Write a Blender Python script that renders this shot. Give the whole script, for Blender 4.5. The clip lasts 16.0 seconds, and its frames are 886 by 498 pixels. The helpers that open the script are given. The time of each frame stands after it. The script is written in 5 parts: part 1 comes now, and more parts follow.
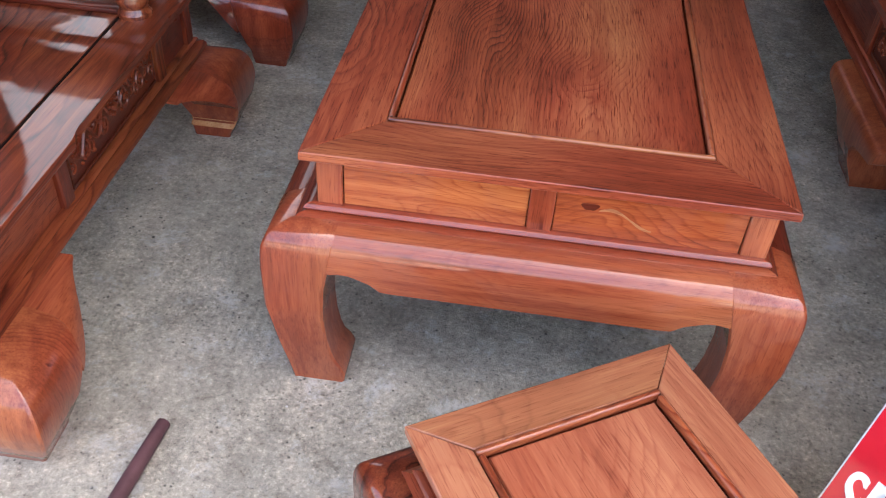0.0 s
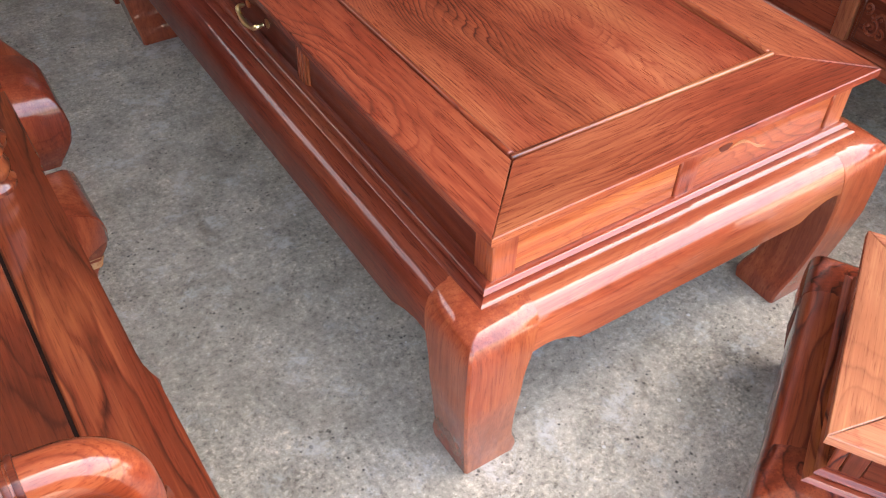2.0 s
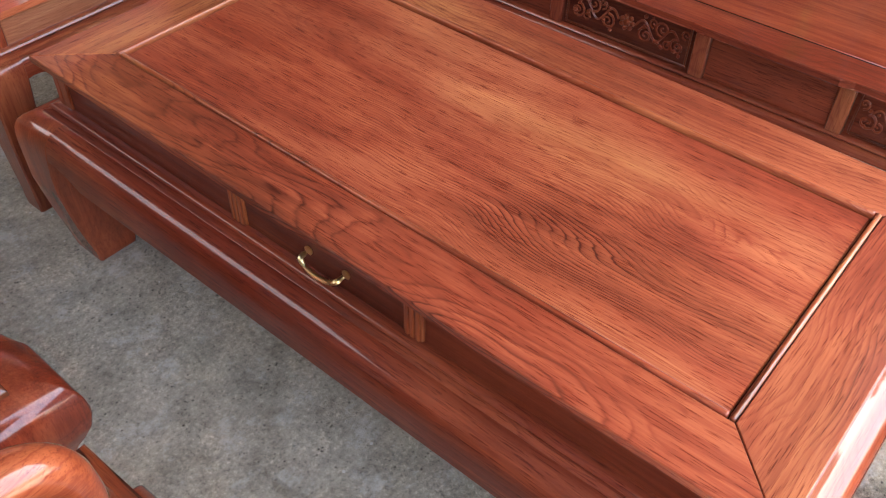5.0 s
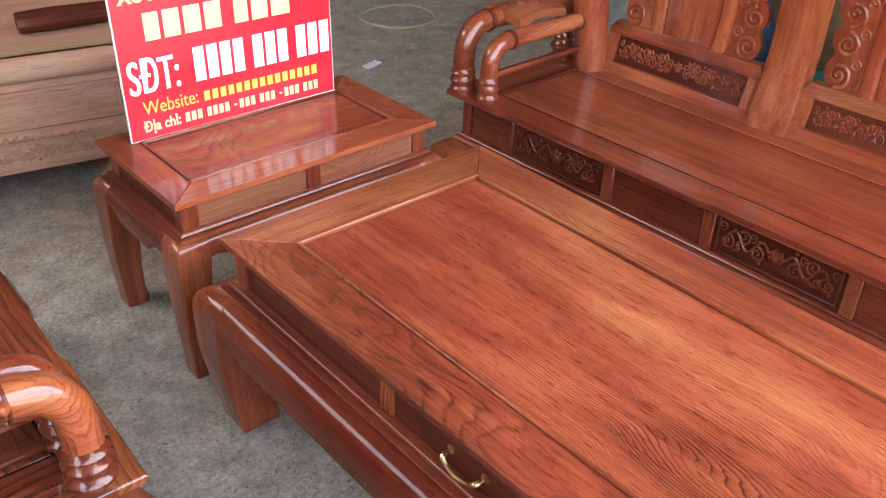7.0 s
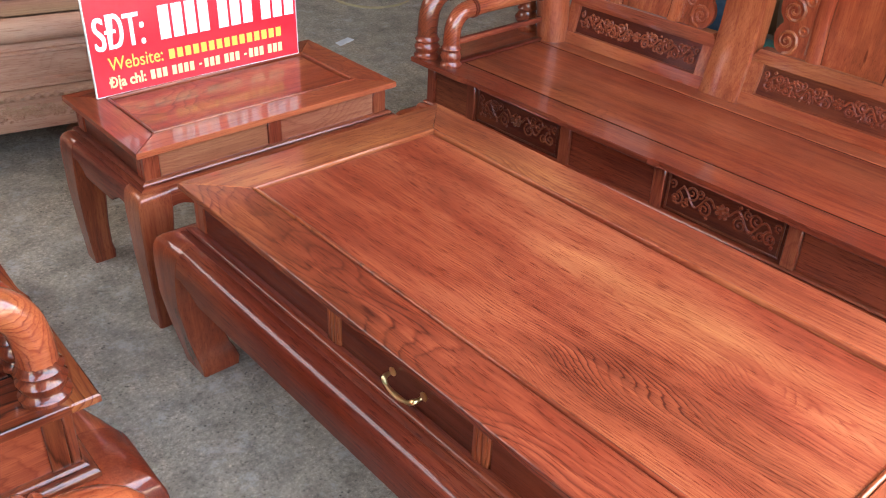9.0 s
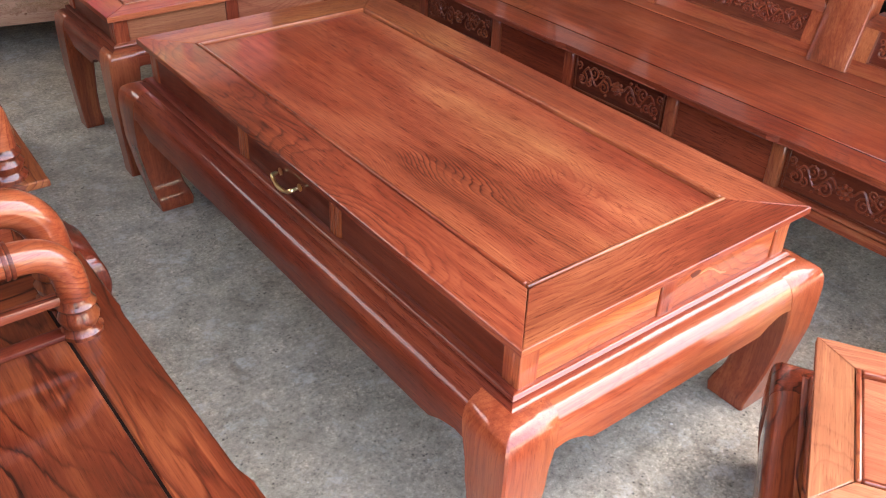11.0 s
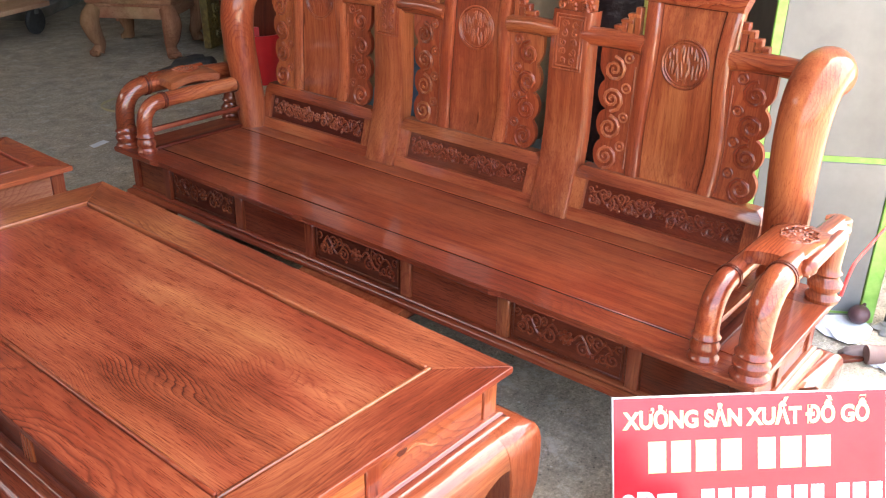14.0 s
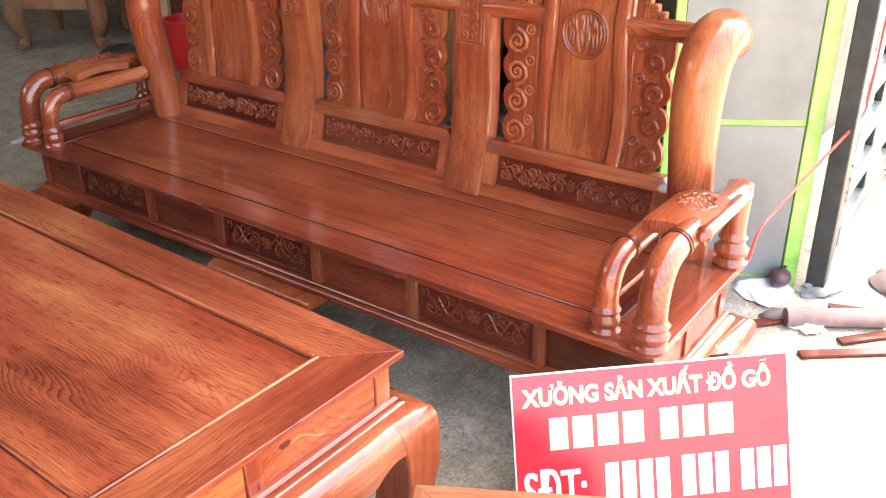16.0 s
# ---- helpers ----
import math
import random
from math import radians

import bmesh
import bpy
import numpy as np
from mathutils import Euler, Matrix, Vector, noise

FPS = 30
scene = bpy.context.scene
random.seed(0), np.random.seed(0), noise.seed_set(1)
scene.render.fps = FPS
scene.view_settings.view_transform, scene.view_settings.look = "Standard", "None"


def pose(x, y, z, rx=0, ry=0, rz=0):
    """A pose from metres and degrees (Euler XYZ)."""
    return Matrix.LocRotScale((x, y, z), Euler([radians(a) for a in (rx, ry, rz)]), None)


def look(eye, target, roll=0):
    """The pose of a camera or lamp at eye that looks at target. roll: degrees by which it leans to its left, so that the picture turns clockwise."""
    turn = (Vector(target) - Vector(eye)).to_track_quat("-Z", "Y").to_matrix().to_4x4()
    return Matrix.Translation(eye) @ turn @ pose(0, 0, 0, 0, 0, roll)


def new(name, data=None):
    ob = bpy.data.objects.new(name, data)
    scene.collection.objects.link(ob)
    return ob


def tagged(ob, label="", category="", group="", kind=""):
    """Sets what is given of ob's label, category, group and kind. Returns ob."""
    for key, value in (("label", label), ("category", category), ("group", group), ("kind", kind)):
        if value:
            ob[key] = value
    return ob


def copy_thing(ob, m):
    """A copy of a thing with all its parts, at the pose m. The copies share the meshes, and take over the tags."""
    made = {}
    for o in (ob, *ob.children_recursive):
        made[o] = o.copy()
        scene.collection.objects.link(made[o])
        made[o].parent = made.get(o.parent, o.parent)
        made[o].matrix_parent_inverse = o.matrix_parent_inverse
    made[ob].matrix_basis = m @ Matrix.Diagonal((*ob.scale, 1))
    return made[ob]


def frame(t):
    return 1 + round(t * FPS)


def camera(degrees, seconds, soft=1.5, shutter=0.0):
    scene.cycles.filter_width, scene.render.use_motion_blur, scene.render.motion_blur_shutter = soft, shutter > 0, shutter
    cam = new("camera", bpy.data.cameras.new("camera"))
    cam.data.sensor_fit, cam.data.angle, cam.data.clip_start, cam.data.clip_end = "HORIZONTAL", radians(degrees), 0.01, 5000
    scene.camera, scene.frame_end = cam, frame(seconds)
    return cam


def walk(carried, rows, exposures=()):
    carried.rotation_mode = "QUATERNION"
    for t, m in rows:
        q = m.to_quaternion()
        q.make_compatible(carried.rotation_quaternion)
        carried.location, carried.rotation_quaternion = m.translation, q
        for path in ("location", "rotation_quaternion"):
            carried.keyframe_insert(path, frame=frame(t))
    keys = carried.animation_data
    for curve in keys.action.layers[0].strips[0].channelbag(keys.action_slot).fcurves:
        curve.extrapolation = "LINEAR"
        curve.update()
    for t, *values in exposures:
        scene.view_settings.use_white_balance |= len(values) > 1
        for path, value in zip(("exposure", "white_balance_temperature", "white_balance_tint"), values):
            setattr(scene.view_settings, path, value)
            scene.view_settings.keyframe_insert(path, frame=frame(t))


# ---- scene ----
cam = camera(52.6, 16.0, 1.15)
PATH = [
    (0, (0.329, -1.089, 1.267), (0.193, 0.427, -0.03), 4.1),
    (0.5, (0.099, -0.882, 1.284), (0.28, 0.543, -0.108), 1.6),
    (1, (-0.111, -0.813, 1.264), (0.291, 0.59, -0.104), 3.2),
    (1.5, (-0.379, -0.758, 1.3), (0.264, 0.505, -0.111), 3.3),
    (2, (-0.502, -0.631, 1.255), (0.304, 0.553, -0.141), 2.0),
    (2.5, (-0.53, -0.422, 1.31), (0.421, 0.576, -0.139), 0.4),
    (3, (-0.649, -0.262, 1.343), (0.416, 0.546, -0.145), 1.4),
    (3.2, (-0.695, -0.208, 1.339), (0.424, 0.555, -0.132), 1.7),
    (5.3, (-0.647, 0.0, 1.45), (0.473, 0.957, 0.097), 2.0),
    (5.5, (-0.673, -0.018, 1.417), (0.461, 1.014, 0.132), 1.9),
    (6, (-0.691, 0.004, 1.445), (0.409, 1.145, 0.225), 1.6),
    (6.5, (-0.702, 0.01, 1.458), (0.403, 1.241, 0.333), 1.4),
    (7, (-0.714, 0.012, 1.487), (0.411, 1.282, 0.429), 1.9),
    (7.5, (-0.718, 0.011, 1.476), (0.417, 1.288, 0.437), 1.7),
    (8, (-0.741, 0.004, 1.481), (0.411, 1.253, 0.426), 2.2),
    (8.2, (-0.768, 0.002, 1.474), (0.405, 1.228, 0.416), 2.4),
    (10.3, (-0.659, -0.539, 1.377), (0.354, 0.792, 0.28), 1.0),
    (10.5, (-0.673, -0.591, 1.405), (0.322, 0.735, 0.287), 0.6),
    (11, (-0.747, -0.738, 1.374), (0.285, 0.561, 0.256), 2.3),
    (11.5, (-0.729, -0.831, 1.367), (0.337, 0.411, 0.218), 3.6),
    (12, (-0.636, -0.877, 1.374), (0.46, 0.33, 0.216), 3.8),
    (12.5, (-0.594, -0.886, 1.376), (0.537, 0.285, 0.214), 2.4),
    (13, (-0.555, -0.888, 1.406), (0.64, 0.261, 0.286), 1.6),
    (13.5, (-0.529, -0.873, 1.432), (0.779, 0.279, 0.452), 1.5),
    (14, (-0.52, -0.877, 1.465), (0.868, 0.288, 0.62), 1.2),
    (14.5, (-0.508, -0.88, 1.484), (0.923, 0.301, 0.737), 0.9),
    (15, (-0.494, -0.887, 1.5), (0.959, 0.306, 0.818), 0.5),
    (15.5, (-0.468, -0.908, 1.495), (0.971, 0.277, 0.77), 0.1),
    (16, (-0.379, -0.984, 1.452), (1.035, 0.119, 0.565), -0.7),
]
EXPOSURES = [(0.0, 2.95), (0.5, 3.14), (1.0, 3.24), (1.5, 3.62), (2.0, 3.64), (2.5, 3.86), (3.0, 3.42), (5.5, 4.12), (6.0, 4.33), (6.5, 4.25), (7.5, 4.15), (8.0, 4.2), (10.5, 4.05), (11.0, 3.9), (12.0, 3.02), (12.5, 3.10), (13.0, 2.98), (13.5, 2.88), (14.0, 3.88), (15.0, 3.98), (16.0, 3.97)]
KELVIN = {0.0: 6750, 0.5: 7150, 1.0: 7200, 1.5: 7250, 2.0: 7300, 12.0: 7200, 13.0: 7250, 14.0: 7600, 16.0: 7750}
EXPOSURES = [(t, stops + 0.19, KELVIN.get(t, 7400), 10) for t, stops in EXPOSURES]
walk(cam, [(t, look(eye, target, roll)) for t, eye, target, roll in PATH], EXPOSURES)

# ---------------------------------------------------------------- light
world = bpy.data.worlds.new("world")
scene.world = world
world.use_nodes = True
wn = world.node_tree.nodes
sky = wn.new("ShaderNodeTexSky")
sky.sky_type, sky.sun_disc = "NISHITA", False
SUN_DIR = Vector((0.36, 0.155, 0.93)).normalized()
sky.sun_elevation = math.asin(SUN_DIR.z)
sky.sun_rotation = math.atan2(SUN_DIR.x, SUN_DIR.y)
sky.air_density, sky.dust_density, sky.ozone_density = 1.0, 4.6, 0.8
world.node_tree.links.new(sky.outputs[0], wn["Background"].inputs[0])
wn["Background"].inputs[1].default_value = 0.15

sun_data = bpy.data.lights.new("sun", "SUN")
sun_data.energy, sun_data.angle, sun_data.color = 2.0, radians(0.6), (1.0, 0.95, 0.87)
sun = new("sun", sun_data)
sun.rotation_euler = SUN_DIR.to_track_quat("Z", "Y").to_euler()


def lamp_panel(name, where, aim, sx, sy, power, tint):
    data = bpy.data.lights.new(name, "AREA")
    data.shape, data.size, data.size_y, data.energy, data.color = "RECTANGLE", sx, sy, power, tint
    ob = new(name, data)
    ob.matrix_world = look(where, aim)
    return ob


# unseen lamp added below the solid roof: armchair seat reflection, light at the back
lamp_panel("added_roof_lamp", (-2.9, 4.6, 3.46), (-2.9, 4.6, 0.0), 2.0, 3.6, 8.5, (0.84, 0.86, 1.0))


# ---------------------------------------------------------------- materials
def rgb(r, g, b):
    return (r, g, b, 1.0)


def nodes_of(name):
    m = bpy.data.materials.new(name)
    m.use_nodes = True
    nt = m.node_tree
    return m, nt.nodes, nt.links, nt.nodes["Principled BSDF"]


def ramp(n, stops):
    r = n.new("ShaderNodeValToRGB")
    while len(r.color_ramp.elements) < len(stops):
        r.color_ramp.elements.new(0.5)
    for e, (p, c) in zip(r.color_ramp.elements, stops):
        e.position, e.color = p, c
    return r


def maths(n, l, op, a, b=None):
    m = n.new("ShaderNodeMath")
    m.operation = op
    for i, v in enumerate((a, b)):
        if v is None:
            continue
        if isinstance(v, (int, float)):
            m.inputs[i].default_value = v
        else:
            l.new(v, m.inputs[i])
    return m.outputs[0]


def mix(n, l, mode, fac, a, b):
    m = n.new("ShaderNodeMix")
    m.data_type, m.blend_type = "RGBA", mode
    for i, v in ((0, fac), (6, a), (7, b)):
        if isinstance(v, (int, float, tuple)):
            m.inputs[i].default_value = v
        else:
            l.new(v, m.inputs[i])
    return m.outputs[2]


def noise_tex(n, l, vec, scale, detail=3.0, rough=0.5, dist=0.0):
    t = n.new("ShaderNodeTexNoise")
    t.inputs["Scale"].default_value, t.inputs["Detail"].default_value = scale, detail
    t.inputs["Roughness"].default_value, t.inputs["Distortion"].default_value = rough, dist
    if vec is not None:
        l.new(vec, t.inputs["Vector"])
    return t


def wood(name, axis, dark, mid, light, gloss=0.38, coat=1.0, coat_rough=0.055, figure=1.0, pore=0.5, lines=0.55, blotch=1.0, rings=115.0, pith=None):
    """Lacquered timber: growth rings round a wandering pith line along one axis of its object, fibres, pores and colour drift."""
    m, n, l, p = nodes_of(name)
    co = n.new("ShaderNodeTexCoord")
    info = n.new("ShaderNodeObjectInfo")
    rand = info.outputs["Random"]
    spin = [maths(n, l, "FRACT", maths(n, l, "MULTIPLY", rand, k)) for k in (7.31, 13.73, 29.17)]
    comb = n.new("ShaderNodeCombineXYZ")
    for k in range(3):
        l.new(spin[k], comb.inputs[k])
    off = n.new("ShaderNodeVectorMath")
    off.operation = "MULTIPLY_ADD"
    off.inputs[1].default_value = (7.3, 11.9, 5.7)
    l.new(comb.outputs[0], off.inputs[0])
    l.new(co.outputs["Object"], off.inputs[2])
    vec = off.outputs[0]

    def stretched(along, across):
        mp = n.new("ShaderNodeMapping")
        mp.inputs["Scale"].default_value = [along if k == axis else across for k in "xyz"]
        l.new(vec, mp.inputs[0])
        return mp.outputs[0]

    def swing(source, amount):
        return maths(n, l, "MULTIPLY", maths(n, l, "SUBTRACT", source, 0.5), amount)

    # distance from the pith, which wanders slowly along the board
    slow = noise_tex(n, l, stretched(1.7, 2.6), 1.0, 2.0, 0.5, 0.3)
    fine = noise_tex(n, l, stretched(7.0, 22.0), 1.0, 3.0, 0.55, 0.4)
    sep_s, sep_f, sep_o = n.new("ShaderNodeSeparateColor"), n.new("ShaderNodeSeparateColor"), n.new("ShaderNodeSeparateXYZ")
    l.new(slow.outputs["Color"], sep_s.inputs[0])
    l.new(fine.outputs["Color"], sep_f.inputs[0])
    l.new(co.outputs["Object"], sep_o.inputs[0])
    squares = []
    for q, k in enumerate([k for k in "xyz" if k != axis]):
        at = maths(n, l, "SUBTRACT", sep_o.outputs["xyz".index(k)], pith[q] if pith else 0.0)
        at = maths(n, l, "ADD", at, swing(sep_s.outputs[q], 0.24 * figure))
        at = maths(n, l, "ADD", at, swing(sep_f.outputs[q], 0.011 * figure))
        at = maths(n, l, "ADD", at, swing(spin[q], 0.05 if pith else 0.55))
        squares.append(maths(n, l, "MULTIPLY", at, at))
    reach = maths(n, l, "POWER", maths(n, l, "ADD", *squares), 0.5)
    drag = noise_tex(n, l, stretched(3.0, 34.0), 1.0, 3.0, 0.6)
    saw = maths(n, l, "FRACT", maths(n, l, "ADD", maths(n, l, "MULTIPLY", reach, rings), maths(n, l, "MULTIPLY", drag.outputs["Fac"], 1.3)))
    # rings come in strong and weak bands
    band = n.new("ShaderNodeCombineXYZ")
    l.new(maths(n, l, "MULTIPLY", reach, rings * 0.16), band.inputs[0])
    l.new(maths(n, l, "MULTIPLY", drag.outputs["Fac"], 1.6), band.inputs[1])
    band = noise_tex(n, l, band.outputs[0], 1.0, 2.0, 0.6)
    br = ramp(n, [(0.34, rgb(0.10, 0.10, 0.10)), (0.62, rgb(1.5, 1.5, 1.5))])
    l.new(band.outputs["Fac"], br.inputs[0])
    fig = ramp(n, [(0.0, rgb(0.40, 0.40, 0.40)), (0.10, rgb(0.60, 0.60, 0.60)), (0.45, rgb(0.56, 0.56, 0.56)), (0.78, rgb(0.42, 0.42, 0.42)), (0.93, rgb(0.08, 0.08, 0.08)), (1.0, rgb(0.30, 0.30, 0.30))])
    l.new(saw, fig.inputs[0])
    fib = noise_tex(n, l, stretched(8, 260), 1.0, 4.0, 0.65)
    blot = noise_tex(n, l, stretched(2.2, 6.0), 1.0, 3.0, 0.5, 0.5)
    patchy = noise_tex(n, l, stretched(1.8, 4.5), 1.0, 3.0, 0.55)
    strk = noise_tex(n, l, stretched(1.4, 48), 1.0, 4.0, 0.6)
    strong = maths(n, l, "MULTIPLY", maths(n, l, "POWER", patchy.outputs["Fac"], 2.3), 1.8 * lines)
    strong = maths(n, l, "MULTIPLY", strong, br.outputs[0])
    # latewood lines are broken up by the fibres
    broken = maths(n, l, "MULTIPLY_ADD", fib.outputs["Fac"], 1.7)
    broken.node.inputs[2].default_value = 0.15
    line = maths(n, l, "MULTIPLY", maths(n, l, "MULTIPLY", maths(n, l, "SUBTRACT", fig.outputs[0], 0.5), strong), broken)
    tone = maths(n, l, "ADD", line, maths(n, l, "ADD", swing(fib.outputs["Fac"], 0.30), 0.545))
    tone = maths(n, l, "ADD", tone, swing(blot.outputs["Fac"], 0.62 * blotch))
    tone = maths(n, l, "ADD", tone, swing(strk.outputs["Fac"], 0.46))
    tone = maths(n, l, "ADD", tone, swing(rand, 0.14))
    col = ramp(n, [(0.16, rgb(*dark)), (0.50, rgb(*mid)), (0.84, rgb(*light))])
    l.new(tone, col.inputs[0])
    # slow drift between redder and yellower wood
    drift = noise_tex(n, l, stretched(0.9, 3.2), 1.0, 2.0, 0.5)
    dr = ramp(n, [(0.32, rgb(0.96, 0.80, 0.76)), (0.5, rgb(1, 1, 1)), (0.68, rgb(1.0, 1.20, 1.06))])
    l.new(drift.outputs["Fac"], dr.inputs[0])
    colour = mix(n, l, "MULTIPLY", 1.0, col.outputs[0], dr.outputs[0])
    # short dark pores, and a few dark mineral streaks
    por = noise_tex(n, l, stretched(20, 480), 1.0, 2.0, 0.6)
    pr = ramp(n, [(0.35, rgb(0.48, 0.28, 0.24)), (0.43, rgb(1, 1, 1))])
    l.new(por.outputs["Fac"], pr.inputs[0])
    colour = mix(n, l, "MULTIPLY", pore, colour, pr.outputs[0])
    stk = noise_tex(n, l, stretched(5.0, 44), 1.0, 2.0, 0.5, 0.3)
    sr = ramp(n, [(0.21, rgb(0.34, 0.18, 0.17)), (0.27, rgb(1, 1, 1))])
    l.new(stk.outputs["Fac"], sr.inputs[0])
    colour = mix(n, l, "MULTIPLY", 0.9, colour, sr.outputs[0])
    l.new(colour, p.inputs["Base Color"])
    rr = ramp(n, [(0.3, rgb(gloss + 0.12, 0, 0)), (0.7, rgb(gloss - 0.04, 0, 0))])
    smear = noise_tex(n, l, co.outputs["Object"], 9.0, 4.0, 0.6)
    l.new(smear.outputs["Fac"], rr.inputs[0])
    sep = n.new("ShaderNodeSeparateColor")
    l.new(rr.outputs[0], sep.inputs[0])
    l.new(sep.outputs[0], p.inputs["Roughness"])
    p.inputs["Specular IOR Level"].default_value = 0.10
    p.inputs["Coat Weight"].default_value, p.inputs["Coat IOR"].default_value = coat, 1.54
    # brushed lacquer: a little uneven in gloss
    cr = maths(n, l, "MULTIPLY_ADD", smear.outputs["Fac"], coat_rough * 0.9)
    cr.node.inputs[2].default_value = coat_rough * 0.55
    l.new(cr, p.inputs["Coat Roughness"])
    bump = n.new("ShaderNodeBump")
    bump.inputs["Strength"].default_value, bump.inputs["Distance"].default_value = 0.10, 0.002
    l.new(fib.outputs["Fac"], bump.inputs["Height"])
    l.new(bump.outputs[0], p.inputs["Normal"])
    if coat:
        wave = noise_tex(n, l, co.outputs["Object"], 16.0, 2.0, 0.5)
        cb = n.new("ShaderNodeBump")
        cb.inputs["Strength"].default_value, cb.inputs["Distance"].default_value = 0.12, 0.004
        l.new(wave.outputs["Fac"], cb.inputs["Height"])
        l.new(cb.outputs[0], p.inputs["Coat Normal"])
    return m


RED = ((0.03152, 0.00378, 0.00224), (0.1891, 0.03202, 0.01434), (0.3841, 0.09975, 0.04032))
ORG = ((0.05122, 0.00714, 0.00336), (0.2364, 0.04515, 0.01792), (0.4432, 0.1302, 0.04928))
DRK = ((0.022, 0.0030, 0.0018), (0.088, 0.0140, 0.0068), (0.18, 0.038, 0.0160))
FLAME = ((0.070, 0.00800, 0.0042), (0.2807, 0.0545, 0.0240), (0.4925, 0.1533, 0.06272))
BOARD = ((0.04925, 0.0063, 0.00336), (0.2364, 0.0462, 0.02016), (0.4531, 0.1344, 0.05488))
SHADED = ((0.022, 0.0028, 0.0018), (0.130, 0.0205, 0.0095), (0.300, 0.064, 0.0250))
PALE = ((0.25, 0.112, 0.070), (0.44, 0.230, 0.150), (0.58, 0.350, 0.240))
TAN = ((0.1084, 0.0231, 0.0112), (0.2906, 0.0861, 0.04256), (0.4629, 0.1943, 0.09856))
W = {k: wood(f"rosewood_{k}", k, *RED, coat=0.9, coat_rough=0.10, lines=0.34, blotch=1.1) for k in "xyz"}
WF = {k: wood(f"rosewood_flamed_{k}", k, *FLAME, gloss=0.42, coat=0.70, coat_rough=0.11, lines=0.75, blotch=0.9, pore=0.75) for k in "xyz"}
WTOP = wood("rosewood_table_panel", "y", *FLAME, gloss=0.42, coat=0.65, coat_rough=0.12, figure=0.80, lines=0.72, blotch=1.4, pore=1.0, rings=185.0, pith=(0.03, 0.455))
WO = {k: wood(f"orange_rosewood_{k}", k, *ORG, gloss=0.40, coat=1.0, coat_rough=0.07, lines=0.30, blotch=1.1) for k in "xyz"}
WG = {k: wood(f"polished_rosewood_{k}", k, *ORG, gloss=0.36, coat=1.0, coat_rough=0.045, lines=0.80, blotch=1.3) for k in "xyz"}
WP = {k: wood(f"top_rosewood_{k}", k, *BOARD, gloss=0.42, coat=0.70, coat_rough=0.11, figure=0.75, lines=0.55, blotch=1.25, pore=0.9, rings=120.0) for k in "xyz"}
WK = {k: wood(f"knotty_rosewood_{k}", k, (0.060, 0.0086, 0.0036), (0.300, 0.0640, 0.0200), (0.52, 0.168, 0.052), gloss=0.40, coat=0.8, coat_rough=0.09, figure=1.5, lines=0.60, blotch=1.1) for k in "xyz"}
WT = {k: wood(f"tan_rosewood_{k}", k, *TAN, gloss=0.44, coat=0.8, coat_rough=0.10, lines=0.45) for k in "xyz"}
WM = {k: wood(f"deep_rosewood_{k}", k, (0.020, 0.0032, 0.0018), (0.118, 0.0200, 0.0086), (0.27, 0.066, 0.0235), gloss=0.38, coat=1.0, coat_rough=0.07, figure=1.1, lines=1.45, blotch=1.3, rings=46.0) for k in "xyz"}
WOVAL = wood("oval_figured_rosewood", "x", (0.022, 0.0034, 0.0018), (0.150, 0.0270, 0.0105), (0.32, 0.086, 0.0300), gloss=0.38, coat=1.0, coat_rough=0.07, figure=0.42, lines=1.9, blotch=1.1, rings=75.0, pith=(0.055, 0.372))
# the long sides' shade is put into this darker tone; seat friezes share it
WS = {k: wood(f"shade_toned_rosewood_{k}", k, *SHADED, gloss=0.46, coat=0.6, coat_rough=0.06, lines=0.3, blotch=0.9, pore=0.9) for k in "xyz"}
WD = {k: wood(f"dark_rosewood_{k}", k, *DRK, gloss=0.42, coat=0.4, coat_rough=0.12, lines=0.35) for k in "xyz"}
ROUGH = {k: wood(f"rough_carved_timber_{k}", k, (0.13, 0.052, 0.028), (0.25, 0.115, 0.066), (0.37, 0.190, 0.115), gloss=0.8, coat=0.0, pore=0.6, lines=0.4) for k in "xyz"}
RAW = {k: wood(f"raw_timber_{k}", k, *PALE, gloss=0.75, coat=0.0, pore=0.5, lines=0.3) for k in "xyz"}
WC = wood("column_rosewood", "z", *ORG, gloss=0.46, coat=0.60, coat_rough=0.06, lines=0.5, blotch=1.3)
CARVE = wood("carved_rosewood", "x", (0.06, 0.0085, 0.004), (0.17, 0.031, 0.0125), (0.30, 0.075, 0.028), gloss=0.42, coat=0.6, coat_rough=0.20)
CARVEO = wood("carved_rosewood_warm", "z", *ORG, gloss=0.42, coat=0.6, coat_rough=0.20, lines=0.3)


WE = {k: wood(f"end_table_rosewood_{k}", k, *BOARD, gloss=0.40, coat=0.75, coat_rough=0.09, lines=0.5, blotch=1.0) for k in "xyz"}


